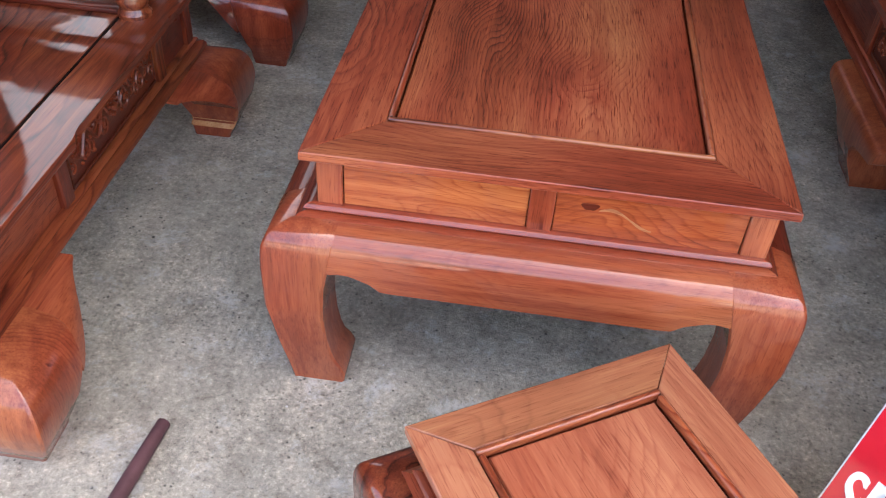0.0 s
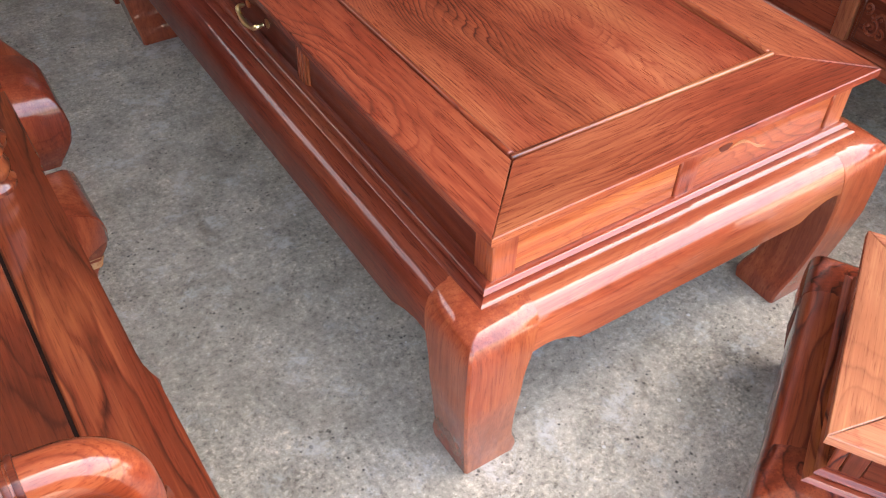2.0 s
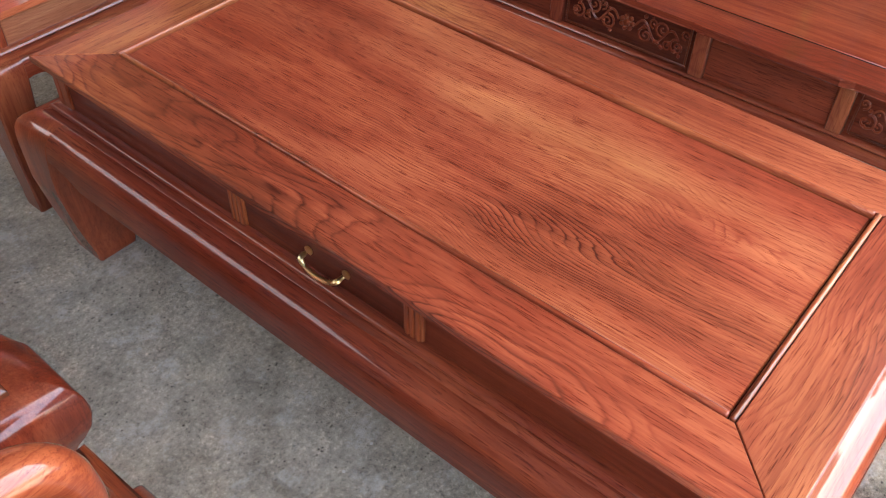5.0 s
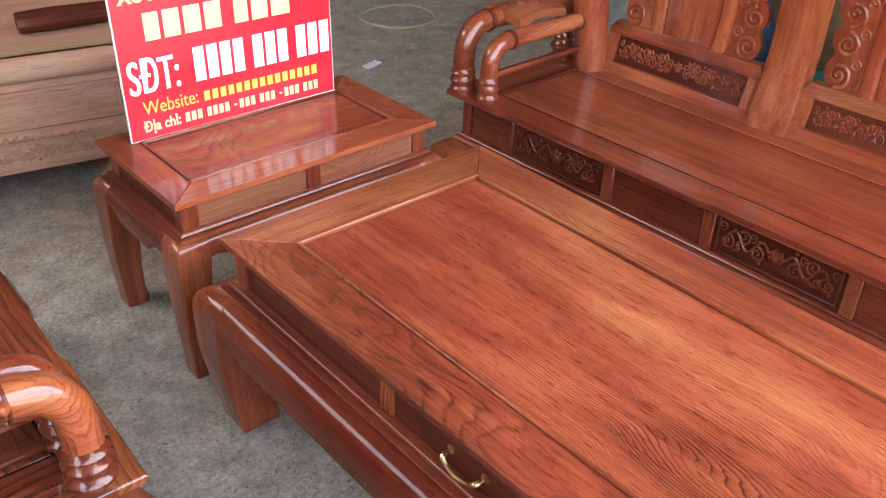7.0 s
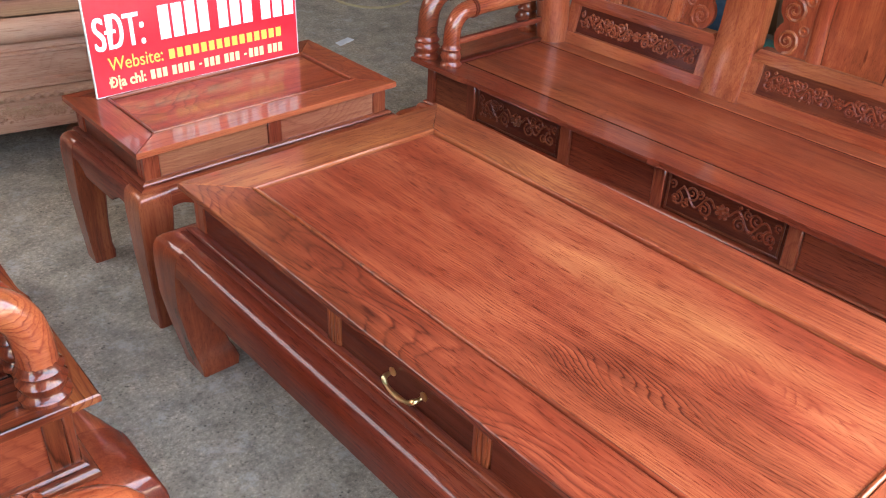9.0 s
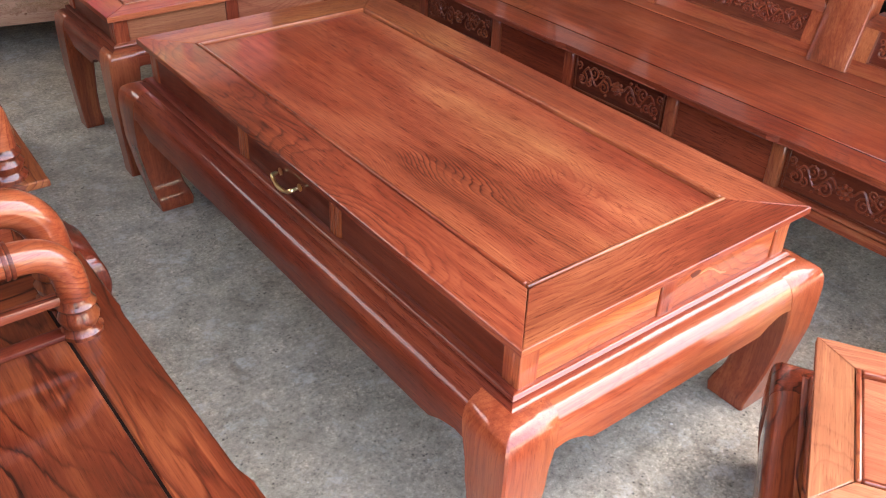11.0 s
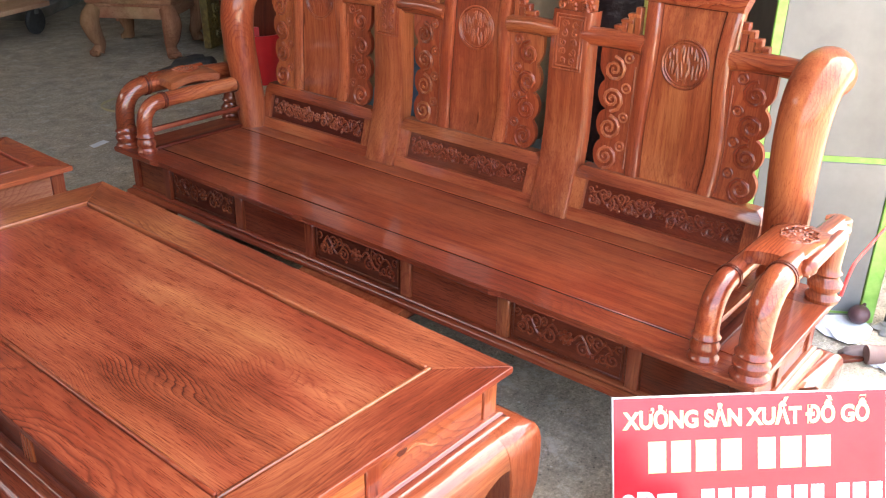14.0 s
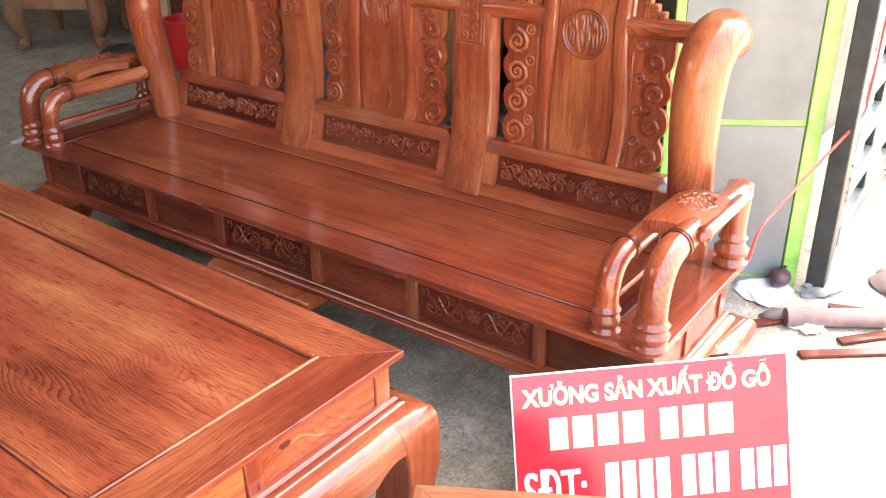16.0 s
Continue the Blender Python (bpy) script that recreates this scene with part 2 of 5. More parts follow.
def mottled(name, a, b, scale, rough=0.6, detail=5.0, bump=0.15, metal=0.0, dist=0.004, c=None):
    m, n, l, p = nodes_of(name)
    co = n.new("ShaderNodeTexCoord")
    t = noise_tex(n, l, co.outputs["Object"], scale, detail, 0.62)
    r = ramp(n, [(0.32, rgb(*a)), (0.68, rgb(*b))])
    l.new(t.outputs["Fac"], r.inputs[0])
    out = r.outputs[0]
    if c:
        t2 = noise_tex(n, l, co.outputs["Object"], scale * 0.18, 3.0)
        r2 = ramp(n, [(0.5, rgb(1, 1, 1)), (0.75, rgb(*c))])
        l.new(t2.outputs["Fac"], r2.inputs[0])
        out = mix(n, l, "MULTIPLY", 0.9, out, r2.outputs[0])
    l.new(out, p.inputs["Base Color"])
    p.inputs["Roughness"].default_value, p.inputs["Metallic"].default_value = rough, metal
    bp = n.new("ShaderNodeBump")
    bp.inputs["Strength"].default_value, bp.inputs["Distance"].default_value = bump, dist
    l.new(t.outputs["Fac"], bp.inputs["Height"])
    l.new(bp.outputs[0], p.inputs["Normal"])
    return m


def concrete():
    """Worn grey shop floor: cloudy grey, pale scuffs, dark grit and small pits."""
    m, n, l, p = nodes_of("worn_concrete")
    co = n.new("ShaderNodeTexCoord")
    v = co.outputs["Object"]
    big = noise_tex(n, l, v, 1.1, 5.0, 0.6, 0.3)
    base = ramp(n, [(0.3, rgb(0.360, 0.314, 0.250)), (0.55, rgb(0.413, 0.362, 0.290)), (0.75, rgb(0.468, 0.415, 0.336))])
    l.new(big.outputs["Fac"], base.inputs[0])
    mid = noise_tex(n, l, v, 9.0, 9.0, 0.76, 0.1)
    mr = ramp(n, [(0.34, rgb(0.56, 0.56, 0.555)), (0.64, rgb(1.26, 1.26, 1.25))])
    l.new(mid.outputs["Fac"], mr.inputs[0])
    col = mix(n, l, "MULTIPLY", 0.9, base.outputs[0], mr.outputs[0])
    grit = noise_tex(n, l, v, 85.0, 6.0, 0.82)
    gr = ramp(n, [(0.35, rgb(0.30, 0.29, 0.27)), (0.45, rgb(0.84, 0.84, 0.83)), (0.55, rgb(1.02, 1.02, 1.02)), (0.65, rgb(1.65, 1.65, 1.62))])
    l.new(grit.outputs["Fac"], gr.inputs[0])
    col = mix(n, l, "MULTIPLY", 0.85, col, gr.outputs[0])
    # aggregate grains, each its own shade, and scattered pale chips
    agg = n.new("ShaderNodeTexVoronoi")
    agg.inputs["Scale"].default_value = 190.0
    l.new(v, agg.inputs["Vector"])
    shade = n.new("ShaderNodeSeparateColor")
    l.new(agg.outputs["Color"], shade.inputs[0])
    ar = ramp(n, [(0.0, rgb(0.58, 0.56, 0.52)), (0.25, rgb(0.92, 0.91, 0.89)), (0.7, rgb(1.05, 1.05, 1.05)), (0.97, rgb(1.45, 1.43, 1.38))])
    l.new(shade.outputs[0], ar.inputs[0])
    where = noise_tex(n, l, v, 3.1, 6.0, 0.7)
    wr = ramp(n, [(0.44, rgb(0.08, 0.08, 0.08)), (0.64, rgb(0.85, 0.85, 0.85))])
    l.new(where.outputs["Fac"], wr.inputs[0])
    col = mix(n, l, "MULTIPLY", wr.outputs[0], col, ar.outputs[0])
    chip = n.new("ShaderNodeTexVoronoi")
    chip.inputs["Scale"].default_value = 22.0
    l.new(v, chip.inputs["Vector"])
    size = n.new("ShaderNodeSeparateColor")
    l.new(chip.outputs["Color"], size.inputs[0])
    near = maths(n, l, "LESS_THAN", chip.outputs["Distance"], maths(n, l, "MULTIPLY", maths(n, l, "POWER", size.outputs[1], 3.0), 0.10))
    col = mix(n, l, "MIX", maths(n, l, "MULTIPLY", near, 0.75), col, rgb(0.62, 0.60, 0.56))
    # pits come in patches
    vor = n.new("ShaderNodeTexVoronoi")
    vor.inputs["Scale"].default_value = 85.0
    l.new(v, vor.inputs["Vector"])
    pit = ramp(n, [(0.12, rgb(0.16, 0.15, 0.135)), (0.32, rgb(1, 1, 1))])
    wobble = noise_tex(n, l, v, 60.0, 3.0, 0.6)
    l.new(maths(n, l, "ADD", vor.outputs["Distance"], maths(n, l, "MULTIPLY", maths(n, l, "SUBTRACT", wobble.outputs["Fac"], 0.42), 0.9)), pit.inputs[0])
    patch = noise_tex(n, l, v, 5.0, 9.0, 0.78)
    pm = ramp(n, [(0.47, rgb(0, 0, 0)), (0.56, rgb(1, 1, 1))])
    l.new(patch.outputs["Fac"], pm.inputs[0])
    col = mix(n, l, "MULTIPLY", pm.outputs[0], col, pit.outputs[0])
    # chalky scuffs
    sc = noise_tex(n, l, v, 11.0, 9.0, 0.74, 0.15)
    scr = ramp(n, [(0.54, rgb(0, 0, 0)), (0.68, rgb(0.9, 0.9, 0.9))])
    l.new(sc.outputs["Fac"], scr.inputs[0])
    col = mix(n, l, "MIX", scr.outputs[0], col, rgb(0.53, 0.51, 0.47))
    st = noise_tex(n, l, v, 4.3, 4.0, 0.6, 1.2)
    str_ = ramp(n, [(0.66, rgb(1, 1, 1)), (0.74, rgb(0.55, 0.53, 0.49))])
    l.new(st.outputs["Fac"], str_.inputs[0])
    col = mix(n, l, "MULTIPLY", 0.8, col, str_.outputs[0])
    l.new(col, p.inputs["Base Color"])
    p.inputs["Roughness"].default_value = 0.62
    bp = n.new("ShaderNodeBump")
    bp.inputs["Strength"].default_value, bp.inputs["Distance"].default_value = 0.9, 0.005
    l.new(grit.outputs["Fac"], bp.inputs["Height"])
    bp2 = n.new("ShaderNodeBump")
    bp2.inputs["Strength"].default_value, bp2.inputs["Distance"].default_value = 0.3, 0.006
    l.new(mid.outputs["Fac"], bp2.inputs["Height"])
    l.new(bp.outputs[0], bp2.inputs["Normal"])
    l.new(bp2.outputs[0], p.inputs["Normal"])
    return m


CONCRETE = concrete()
BRASS = mottled("brass", (0.70, 0.54, 0.26), (0.86, 0.70, 0.38), 60, 0.30, metal=1.0, bump=0.05)
SIGN_RED = mottled("sign_red", (0.62, 0.014, 0.026), (0.68, 0.020, 0.034), 12, 0.22, bump=0.02)
SIGN_EDGE = mottled("sign_board_core", (0.62, 0.58, 0.54), (0.74, 0.70, 0.66), 30, 0.6)
INK_YELLOW = mottled("sign_yellow", (0.72, 0.48, 0.07), (0.78, 0.55, 0.10), 20, 0.35, bump=0.0)
INK_CREAM = mottled("sign_cream", (0.74, 0.60, 0.27), (0.80, 0.66, 0.33), 20, 0.35, bump=0.0)
INK_WHITE = mottled("sign_white", (0.86, 0.85, 0.82), (0.92, 0.91, 0.90), 20, 0.35, bump=0.0)
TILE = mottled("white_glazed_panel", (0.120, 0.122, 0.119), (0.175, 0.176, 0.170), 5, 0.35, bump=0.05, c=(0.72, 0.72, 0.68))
GREEN = mottled("green_paint", (0.20, 0.44, 0.07), (0.33, 0.58, 0.14), 25, 0.5, c=(0.55, 0.5, 0.4))
STEEL_DARK = mottled("dark_gate_paint", (0.014, 0.017, 0.017), (0.035, 0.038, 0.036), 18, 0.42)
STEEL_GREY = mottled("grey_gate_paint", (0.09, 0.10, 0.10), (0.15, 0.16, 0.155), 14, 0.45, c=(0.7, 0.66, 0.58))
PLASTER = mottled("grubby_plaster", (0.10, 0.09, 0.075), (0.16, 0.142, 0.12), 3, 0.8, c=(0.6, 0.58, 0.54))
ROOF = mottled("roof_sheet", (0.16, 0.155, 0.15), (0.23, 0.22, 0.21), 4, 0.6)
BLACK_WRAP = mottled("dark_plastic_wrap", (0.020, 0.012, 0.012), (0.055, 0.030, 0.028), 9, 0.16, bump=0.6, dist=0.03)
GILT = mottled("dull_gilt_carving", (0.10, 0.065, 0.018), (0.25, 0.17, 0.05), 40, 0.42, bump=0.6, dist=0.01)
YELLOW = mottled("yellow_foam_wrap", (0.40, 0.31, 0.05), (0.58, 0.47, 0.10), 30, 0.45, bump=0.5, dist=0.01)
PLY = mottled("brown_board", (0.135, 0.066, 0.026), (0.205, 0.108, 0.045), 2.2, 0.75, c=(0.75, 0.7, 0.66))
CARD = mottled("cardboard", (0.20, 0.125, 0.068), (0.30, 0.20, 0.115), 5, 0.85, bump=0.4, dist=0.02)
BRICK = mottled("red_brick", (0.20, 0.07, 0.045), (0.32, 0.12, 0.075), 20, 0.85)
STONE = mottled("grey_stone", (0.16, 0.15, 0.13), (0.26, 0.24, 0.21), 9, 0.8)
RED_PLASTIC = mottled("red_plastic", (0.50, 0.012, 0.014), (0.58, 0.02, 0.02), 8, 0.35)
TEAL = mottled("teal_plastic", (0.01, 0.13, 0.12), (0.03, 0.22, 0.19), 12, 0.35, bump=0.4, dist=0.02)
BLUE = mottled("blue_cloth", (0.012, 0.035, 0.060), (0.03, 0.07, 0.10), 20, 0.8)
RUBBER = mottled("black_rubber", (0.018, 0.018, 0.018), (0.04, 0.04, 0.04), 30, 0.6)
PAPER = mottled("crumpled_paper", (0.62, 0.66, 0.72), (0.80, 0.82, 0.84), 25, 0.8, bump=0.6, dist=0.01)
PIPE = mottled("brown_cardboard_roll", (0.17, 0.10, 0.09), (0.26, 0.16, 0.14), 14, 0.7)
STRING = mottled("red_string", (0.62, 0.02, 0.02), (0.75, 0.05, 0.04), 60, 0.6)
WIRE = mottled("yellow_wire", (0.34, 0.28, 0.15), (0.45, 0.38, 0.22), 60, 0.6)
CLOTH = mottled("purple_brown_cloth", (0.13, 0.095, 0.095), (0.21, 0.16, 0.158), 9, 0.9, bump=0.5, dist=0.01)
RAGS = mottled("grey_rags", (0.16, 0.16, 0.155), (0.34, 0.33, 0.31), 12, 0.9, bump=0.6, dist=0.02)
JOINT = mottled("joint_shade", (0.008, 0.004, 0.003), (0.018, 0.008, 0.005), 40, 0.95)
JOINT.node_tree.nodes["Principled BSDF"].inputs["Specular IOR Level"].default_value = 0.05
SAP = wood("sapwood", "x", (0.24, 0.085, 0.034), (0.40, 0.175, 0.075), (0.55, 0.31, 0.15), gloss=0.4, coat=0.6, coat_rough=0.12, lines=0.2)
LEAF = mottled("grey_green_grass", (0.06, 0.10, 0.03), (0.12, 0.17, 0.06), 30, 0.7)
STICK = mottled("maroon_handle", (0.06, 0.022, 0.026), (0.11, 0.045, 0.048), 16, 0.5)


# ---------------------------------------------------------------- mesh tools
def part(name, bm, material, parent=None, label="", sharp=38):
    bmesh.ops.recalc_face_normals(bm, faces=bm.faces)
    me = bpy.data.meshes.new(name)
    bm.to_mesh(me)
    bm.free()
    me.materials.append(material)
    me.polygons.foreach_set("use_smooth", [True] * len(me.polygons))
    me.set_sharp_from_angle(angle=radians(sharp))
    ob = new(name, me)
    if parent is not None:
        ob.parent = parent
    if label:
        ob["label"] = label
    return ob


def bm_new():
    return bmesh.new()


def loft(bm, secs, cap=True, ring=False):
    rows = [[bm.verts.new(v) for v in s] for s in secs]
    n = len(rows[0])
    pairs = list(zip(rows, rows[1:])) + ([(rows[-1], rows[0])] if ring else [])
    for a, b in pairs:
        for i in range(n):
            bm.faces.new((a[i], a[(i + 1) % n], b[(i + 1) % n], b[i]))
    if cap and not ring:
        bm.faces.new(rows[0][::-1])
        bm.faces.new(rows[-1])
    return bm


def tube(bm, pts, r, n=10, cap=True, squash=1.0):
    pts = [Vector(p) for p in pts]
    rad = r if isinstance(r, (list, tuple)) else [r] * len(pts)
    secs, up = [], None
    for i, p in enumerate(pts):
        t = (pts[min(i + 1, len(pts) - 1)] - pts[max(i - 1, 0)]).normalized()
        if up is None:
            up = t.orthogonal().normalized()
        up = (up - t * up.dot(t)).normalized()
        side = t.cross(up)
        secs.append([p + (up * math.cos(a) + side * math.sin(a) * squash) * rad[i] for a in (2 * math.pi * k / n for k in range(n))])
    return loft(bm, secs, cap)


def smooth_path(pts, steps=6):
    """A Catmull-Rom path through the points."""
    pts = [Vector(p) for p in pts]
    ext = [2 * pts[0] - pts[1]] + pts + [2 * pts[-1] - pts[-2]]
    out = []
    for i in range(1, len(ext) - 2):
        a, b, c, d = ext[i - 1 : i + 3]
        for k in range(steps):
            t = k / steps
            out.append(0.5 * ((2 * b) + (c - a) * t + (2 * a - 5 * b + 4 * c - d) * t * t + (3 * b - a - 3 * c + d) * t ** 3))
    return out + [pts[-1]]


def lathe(bm, prof, at=(0, 0, 0), n=18, axis="z"):
    at = Vector(at)
    turn = {"z": Matrix.Identity(3), "x": Matrix.Rotation(radians(90), 3, "Y"), "y": Matrix.Rotation(radians(-90), 3, "X")}[axis]
    return loft(bm, [[at + turn @ Vector((r * math.cos(a), r * math.sin(a), z)) for a in (2 * math.pi * k / n for k in range(n))] for r, z in prof])


def box(bm, x0, x1, y0, y1, z0, z1, bev=0.002, seg=1):
    vs = [bm.verts.new((x, y, z)) for z in (z0, z1) for x, y in ((x0, y0), (x1, y0), (x1, y1), (x0, y1))]
    fs = [bm.faces.new([vs[i] for i in f]) for f in ((3, 2, 1, 0), (4, 5, 6, 7), (0, 1, 5, 4), (1, 2, 6, 5), (2, 3, 7, 6), (3, 0, 4, 7))]
    if bev:
        es = list({e for f in fs for e in f.edges})
        bmesh.ops.bevel(bm, geom=es, offset=bev, segments=seg, affect="EDGES", profile=0.5)
    return bm


def plate(bm, poly, c0, c1, plane="xy", bev=0.0, seg=1):
    """A polygon of the given plane, from c0 to c1 on the third axis."""
    put = {"xy": lambda a, b, c: (a, b, c), "xz": lambda a, b, c: (a, c, b), "yz": lambda a, b, c: (c, a, b)}[plane]
    lo = [bm.verts.new(put(a, b, c0)) for a, b in poly]
    hi = [bm.verts.new(put(a, b, c1)) for a, b in poly]
    n = len(poly)
    fs = [bm.faces.new(lo[::-1]), bm.faces.new(hi)] + [bm.faces.new((lo[i], lo[(i + 1) % n], hi[(i + 1) % n], hi[i])) for i in range(n)]
    if bev:
        es = list({e for f in fs[:2] for e in f.edges})
        bmesh.ops.bevel(bm, geom=es, offset=bev, segments=seg, affect="EDGES", profile=0.5)
    return bm


def lerp(stops, t):
    """A value from (position, value) stops in rising order."""
    for (a, u), (b, v) in zip(stops, stops[1:]):
        if t <= b:
            return u + (v - u) * max(0.0, (t - a) / (b - a))
    return stops[-1][1]


def thing(name, label, category, at=None, group="", kind=""):
    ob = tagged(new(name), label, category, group, kind)
    if at is not None:
        ob.matrix_basis = at
    return ob


# ---------------------------------------------------------------- the shed
def slab(name, x0, x1, y0, y1, z0, z1, mat, label, category):
    ob = part(name, box(bm_new(), x0, x1, y0, y1, z0, z1, 0), mat)
    return tagged(ob, label, category, kind="structure")


bm = bm_new()
s = 300
bm.faces.new([bm.verts.new(v) for v in ((-s, -s, 0), (s, -s, 0), (s, s, 0), (-s, s, 0))])
tagged(part("floor", bm, CONCRETE), "worn grey concrete floor with grit, pits and chalky scuffs", "floor", kind="structure")

# out of view: roof added, its edges placed to bound sun and sky
slab("ceiling", -4.3, 2.98, -0.75, 0.3, 3.5, 3.6, ROOF, "unseen grey sheet roof added to shade the open front", "ceiling")
slab("ceiling_back", -4.3, 4.6, 0.304, 10.4, 3.5, 3.6, ROOF, "unseen grey sheet roof added over the back of the shed", "ceiling")
slab("wall_back", -4.3, 4.6, 10.2, 10.4, 0, 3.496, PLASTER, "grubby plastered back wall of the workshop", "wall")
slab("wall_right", 4.4, 4.6, 0.3, 10.196, 0, 3.496, PLASTER, "grubby plastered side wall of the workshop", "wall")
# added behind the pillar to keep the sun off the bench
slab("wall_front_right", 2.68, 4.396, 0.10, 0.296, 0, 3.496, PLASTER, "short plastered wall added beside the pillar to block sun", "wall")
# added out of view, so that less daylight comes from the left
slab("wall_left", -4.3, -4.1, -0.4, 10.196, 0, 3.496, PLASTER, "unseen plastered wall added to cut light from the left", "wall")


# ---------------------------------------------------------------- carving
def spiral(bm, cx, cz, r, turns, start, hand, w, y, n=5, put=None, steps=16):
    pts, rad = [], []
    for i in range(steps + 1):
        t = i / steps
        a = start + hand * turns * 2 * math.pi * t
        rr = r * (1 - 0.86 * t)
        pts.append((cx + rr * math.cos(a), y, cz + rr * math.sin(a)))
        rad.append(w * (1.0 - 0.35 * t))
    tube(bm, [put(p) if put else p for p in pts], rad, n)


def knob(bm, x, y, z, r, put=None):
    p = put((x, y, z)) if put else (x, y, z)
    bmesh.ops.create_icosphere(bm, subdivisions=1, radius=r, matrix=Matrix.Translation(p))


def vine(w, h, seed, y=0.0, put=None, thick=0.0038):
    """A vine scroll in relief on a panel of w by h in the xz plane, mirrored about its flower."""
    rnd = random.Random(seed)
    bm = bm_new()
    count = max(3, round(w / 2 / (h * 0.46)))
    step = (w / 2 - h * 0.3) / count
    for side in (-1, 1):
        pts = [(side * (h * 0.22 + (w / 2 - h * 0.42) * k / 24), y, 0.20 * h * math.sin(k / 24 * math.pi * count) * (1 if side > 0 else 1)) for k in range(25)]
        tube(bm, [put(p) if put else p for p in pts], thick * 0.8, 5)
        for i in range(count):
            cx = side * (h * 0.30 + step * (i + 0.5))
            up = 1 if i % 2 == 0 else -1
            spiral(bm, cx, -up * h * 0.15, h * 0.205, 1.5, math.pi / 2 * up, side * up, thick * 0.85, y, put=put)
            spiral(bm, cx + side * step * 0.42, up * h * 0.22, h * 0.13, 1.2, -math.pi / 2 * up, -side * up, thick * 0.7, y, put=put, steps=10)
            for k in range(4):
                knob(bm, cx + side * rnd.uniform(-0.5, 0.5) * step, y, rnd.uniform(-0.36, 0.36) * h, thick * rnd.uniform(0.9, 1.5), put)
    for k in range(7):
        a = 2 * math.pi * k / 7
        knob(bm, h * 0.15 * math.cos(a), y, h * 0.15 * math.sin(a), h * 0.070, put)
    knob(bm, 0, y, 0, h * 0.11, put)
    return bm


def ring_relief(bm, r, w, y, cx, cz, put=None, sx=1.0, wav=0.0, n=36):
    pts = [(cx + sx * (r + wav * math.cos(8 * a)) * math.cos(a), y, cz + (r + wav * math.cos(8 * a)) * math.sin(a)) for a in (2 * math.pi * k / n for k in range(n + 1))]
    tube(bm, [put(p) if put else p for p in pts], w, 5)


# ---------------------------------------------------------------- low tables
def mitre_frame(top, x0, x1, y0, y1, z0, z1, b, mats, under=0.0):
    """Four mitred boards of width b round a panel, as parts."""
    g = 0.0007
    quads = {
        "front": ([(x0, y0), (x1, y0), (x1 - b, y0 + b), (x0 + b, y0 + b)], "x"),
        "back": ([(x1, y1), (x0, y1), (x0 + b, y1 - b), (x1 - b, y1 - b)], "x"),
        "left": ([(x0, y1), (x0, y0), (x0 + b, y0 + b), (x0 + b, y1 - b)], "y"),
        "right": ([(x1, y0), (x1, y1), (x1 - b, y1 - b), (x1 - b, y0 + b)], "y"),
    }
    for k, (q, ax) in quads.items():
        cx, cy = sum(p[0] for p in q) / 4, sum(p[1] for p in q) / 4
        q = [(px + g * (1 if px < cx else -1), py + g * (1 if py < cy else -1)) for px, py in q]
        part("frame_board", plate(bm_new(), q, z0, z1, "xy", 0.0014), mats[ax], top)


def beaded_panel(top, x0, x1, y0, y1, z, ax, mat, bead_mat):
    """The field inside the frame: a thin raised bead, a channel, and the panel a little lower."""
    part("panel", box(bm_new(), x0 + 0.0130, x1 - 0.0130, y0 + 0.0130, y1 - 0.0130, z - 0.014, z - 0.0045, 0.003), mat, top)
    for a0, a1, b0, b1, k in ((x0, x1, y0, y0 + 0.0105, "x"), (x0, x1, y1 - 0.0105, y1, "x"), (x0, x0 + 0.0105, y0 + 0.0108, y1 - 0.0108, "y"), (x1 - 0.0105, x1, y0 + 0.0108, y1 - 0.0108, "y")):
        part("bead", box(bm_new(), a0 + 0.0006, a1 - 0.0006, b0 + 0.0006, b1 - 0.0006, z - 0.012, z + 0.0040, 0.0040, 4), bead_mat[k], top)
    part("panel_ground", box(bm_new(), x0 + 0.0005, x1 - 0.0005, y0 + 0.0005, y1 - 0.0005, z - 0.017, z - 0.0145, 0), WD["x"], top)


SHAPE = [(0.0, 0.36), (0.08, 0.44), (0.3, 0.72), (0.55, 0.97), (0.78, 1.0), (0.86, 0.985), (0.915, 0.93), (0.955, 0.80), (0.980, 0.58), (0.993, 0.36), (1.0, 0.12)]
INNER = [(0.0, 0.97), (0.06, 1.0), (0.1, 0.96), (0.2, 0.76), (0.35, 0.66), (0.5, 0.62), (0.68, 0.66), (0.83, 0.80), (1.0, 0.95)]


WIDE = [(0.0, 0.67), (0.10, 0.68), (0.16, 0.66), (0.3, 0.80), (0.57, 1.08), (0.8, 1.20), (0.93, 1.34), (1.0, 1.5)]
SLIM = [(0.0, 0.70), (0.06, 0.72), (0.12, 0.66), (0.3, 0.66), (0.6, 0.76), (0.85, 0.88), (1.0, 0.95)]


ROUND = [(0.0, 0.50), (0.06, 0.55), (0.18, 0.72), (0.35, 0.91), (0.5, 0.99), (0.6, 1.0), (0.72, 0.96), (0.82, 0.87), (0.90, 0.72), (0.955, 0.50), (0.985, 0.28), (1.0, 0.05)]
CURL = [(0.0, 0.62), (0.16, 0.66), (0.20, 0.60), (0.34, 0.74), (0.57, 0.95), (0.8, 1.12), (0.93, 1.24), (1.0, 1.3)]


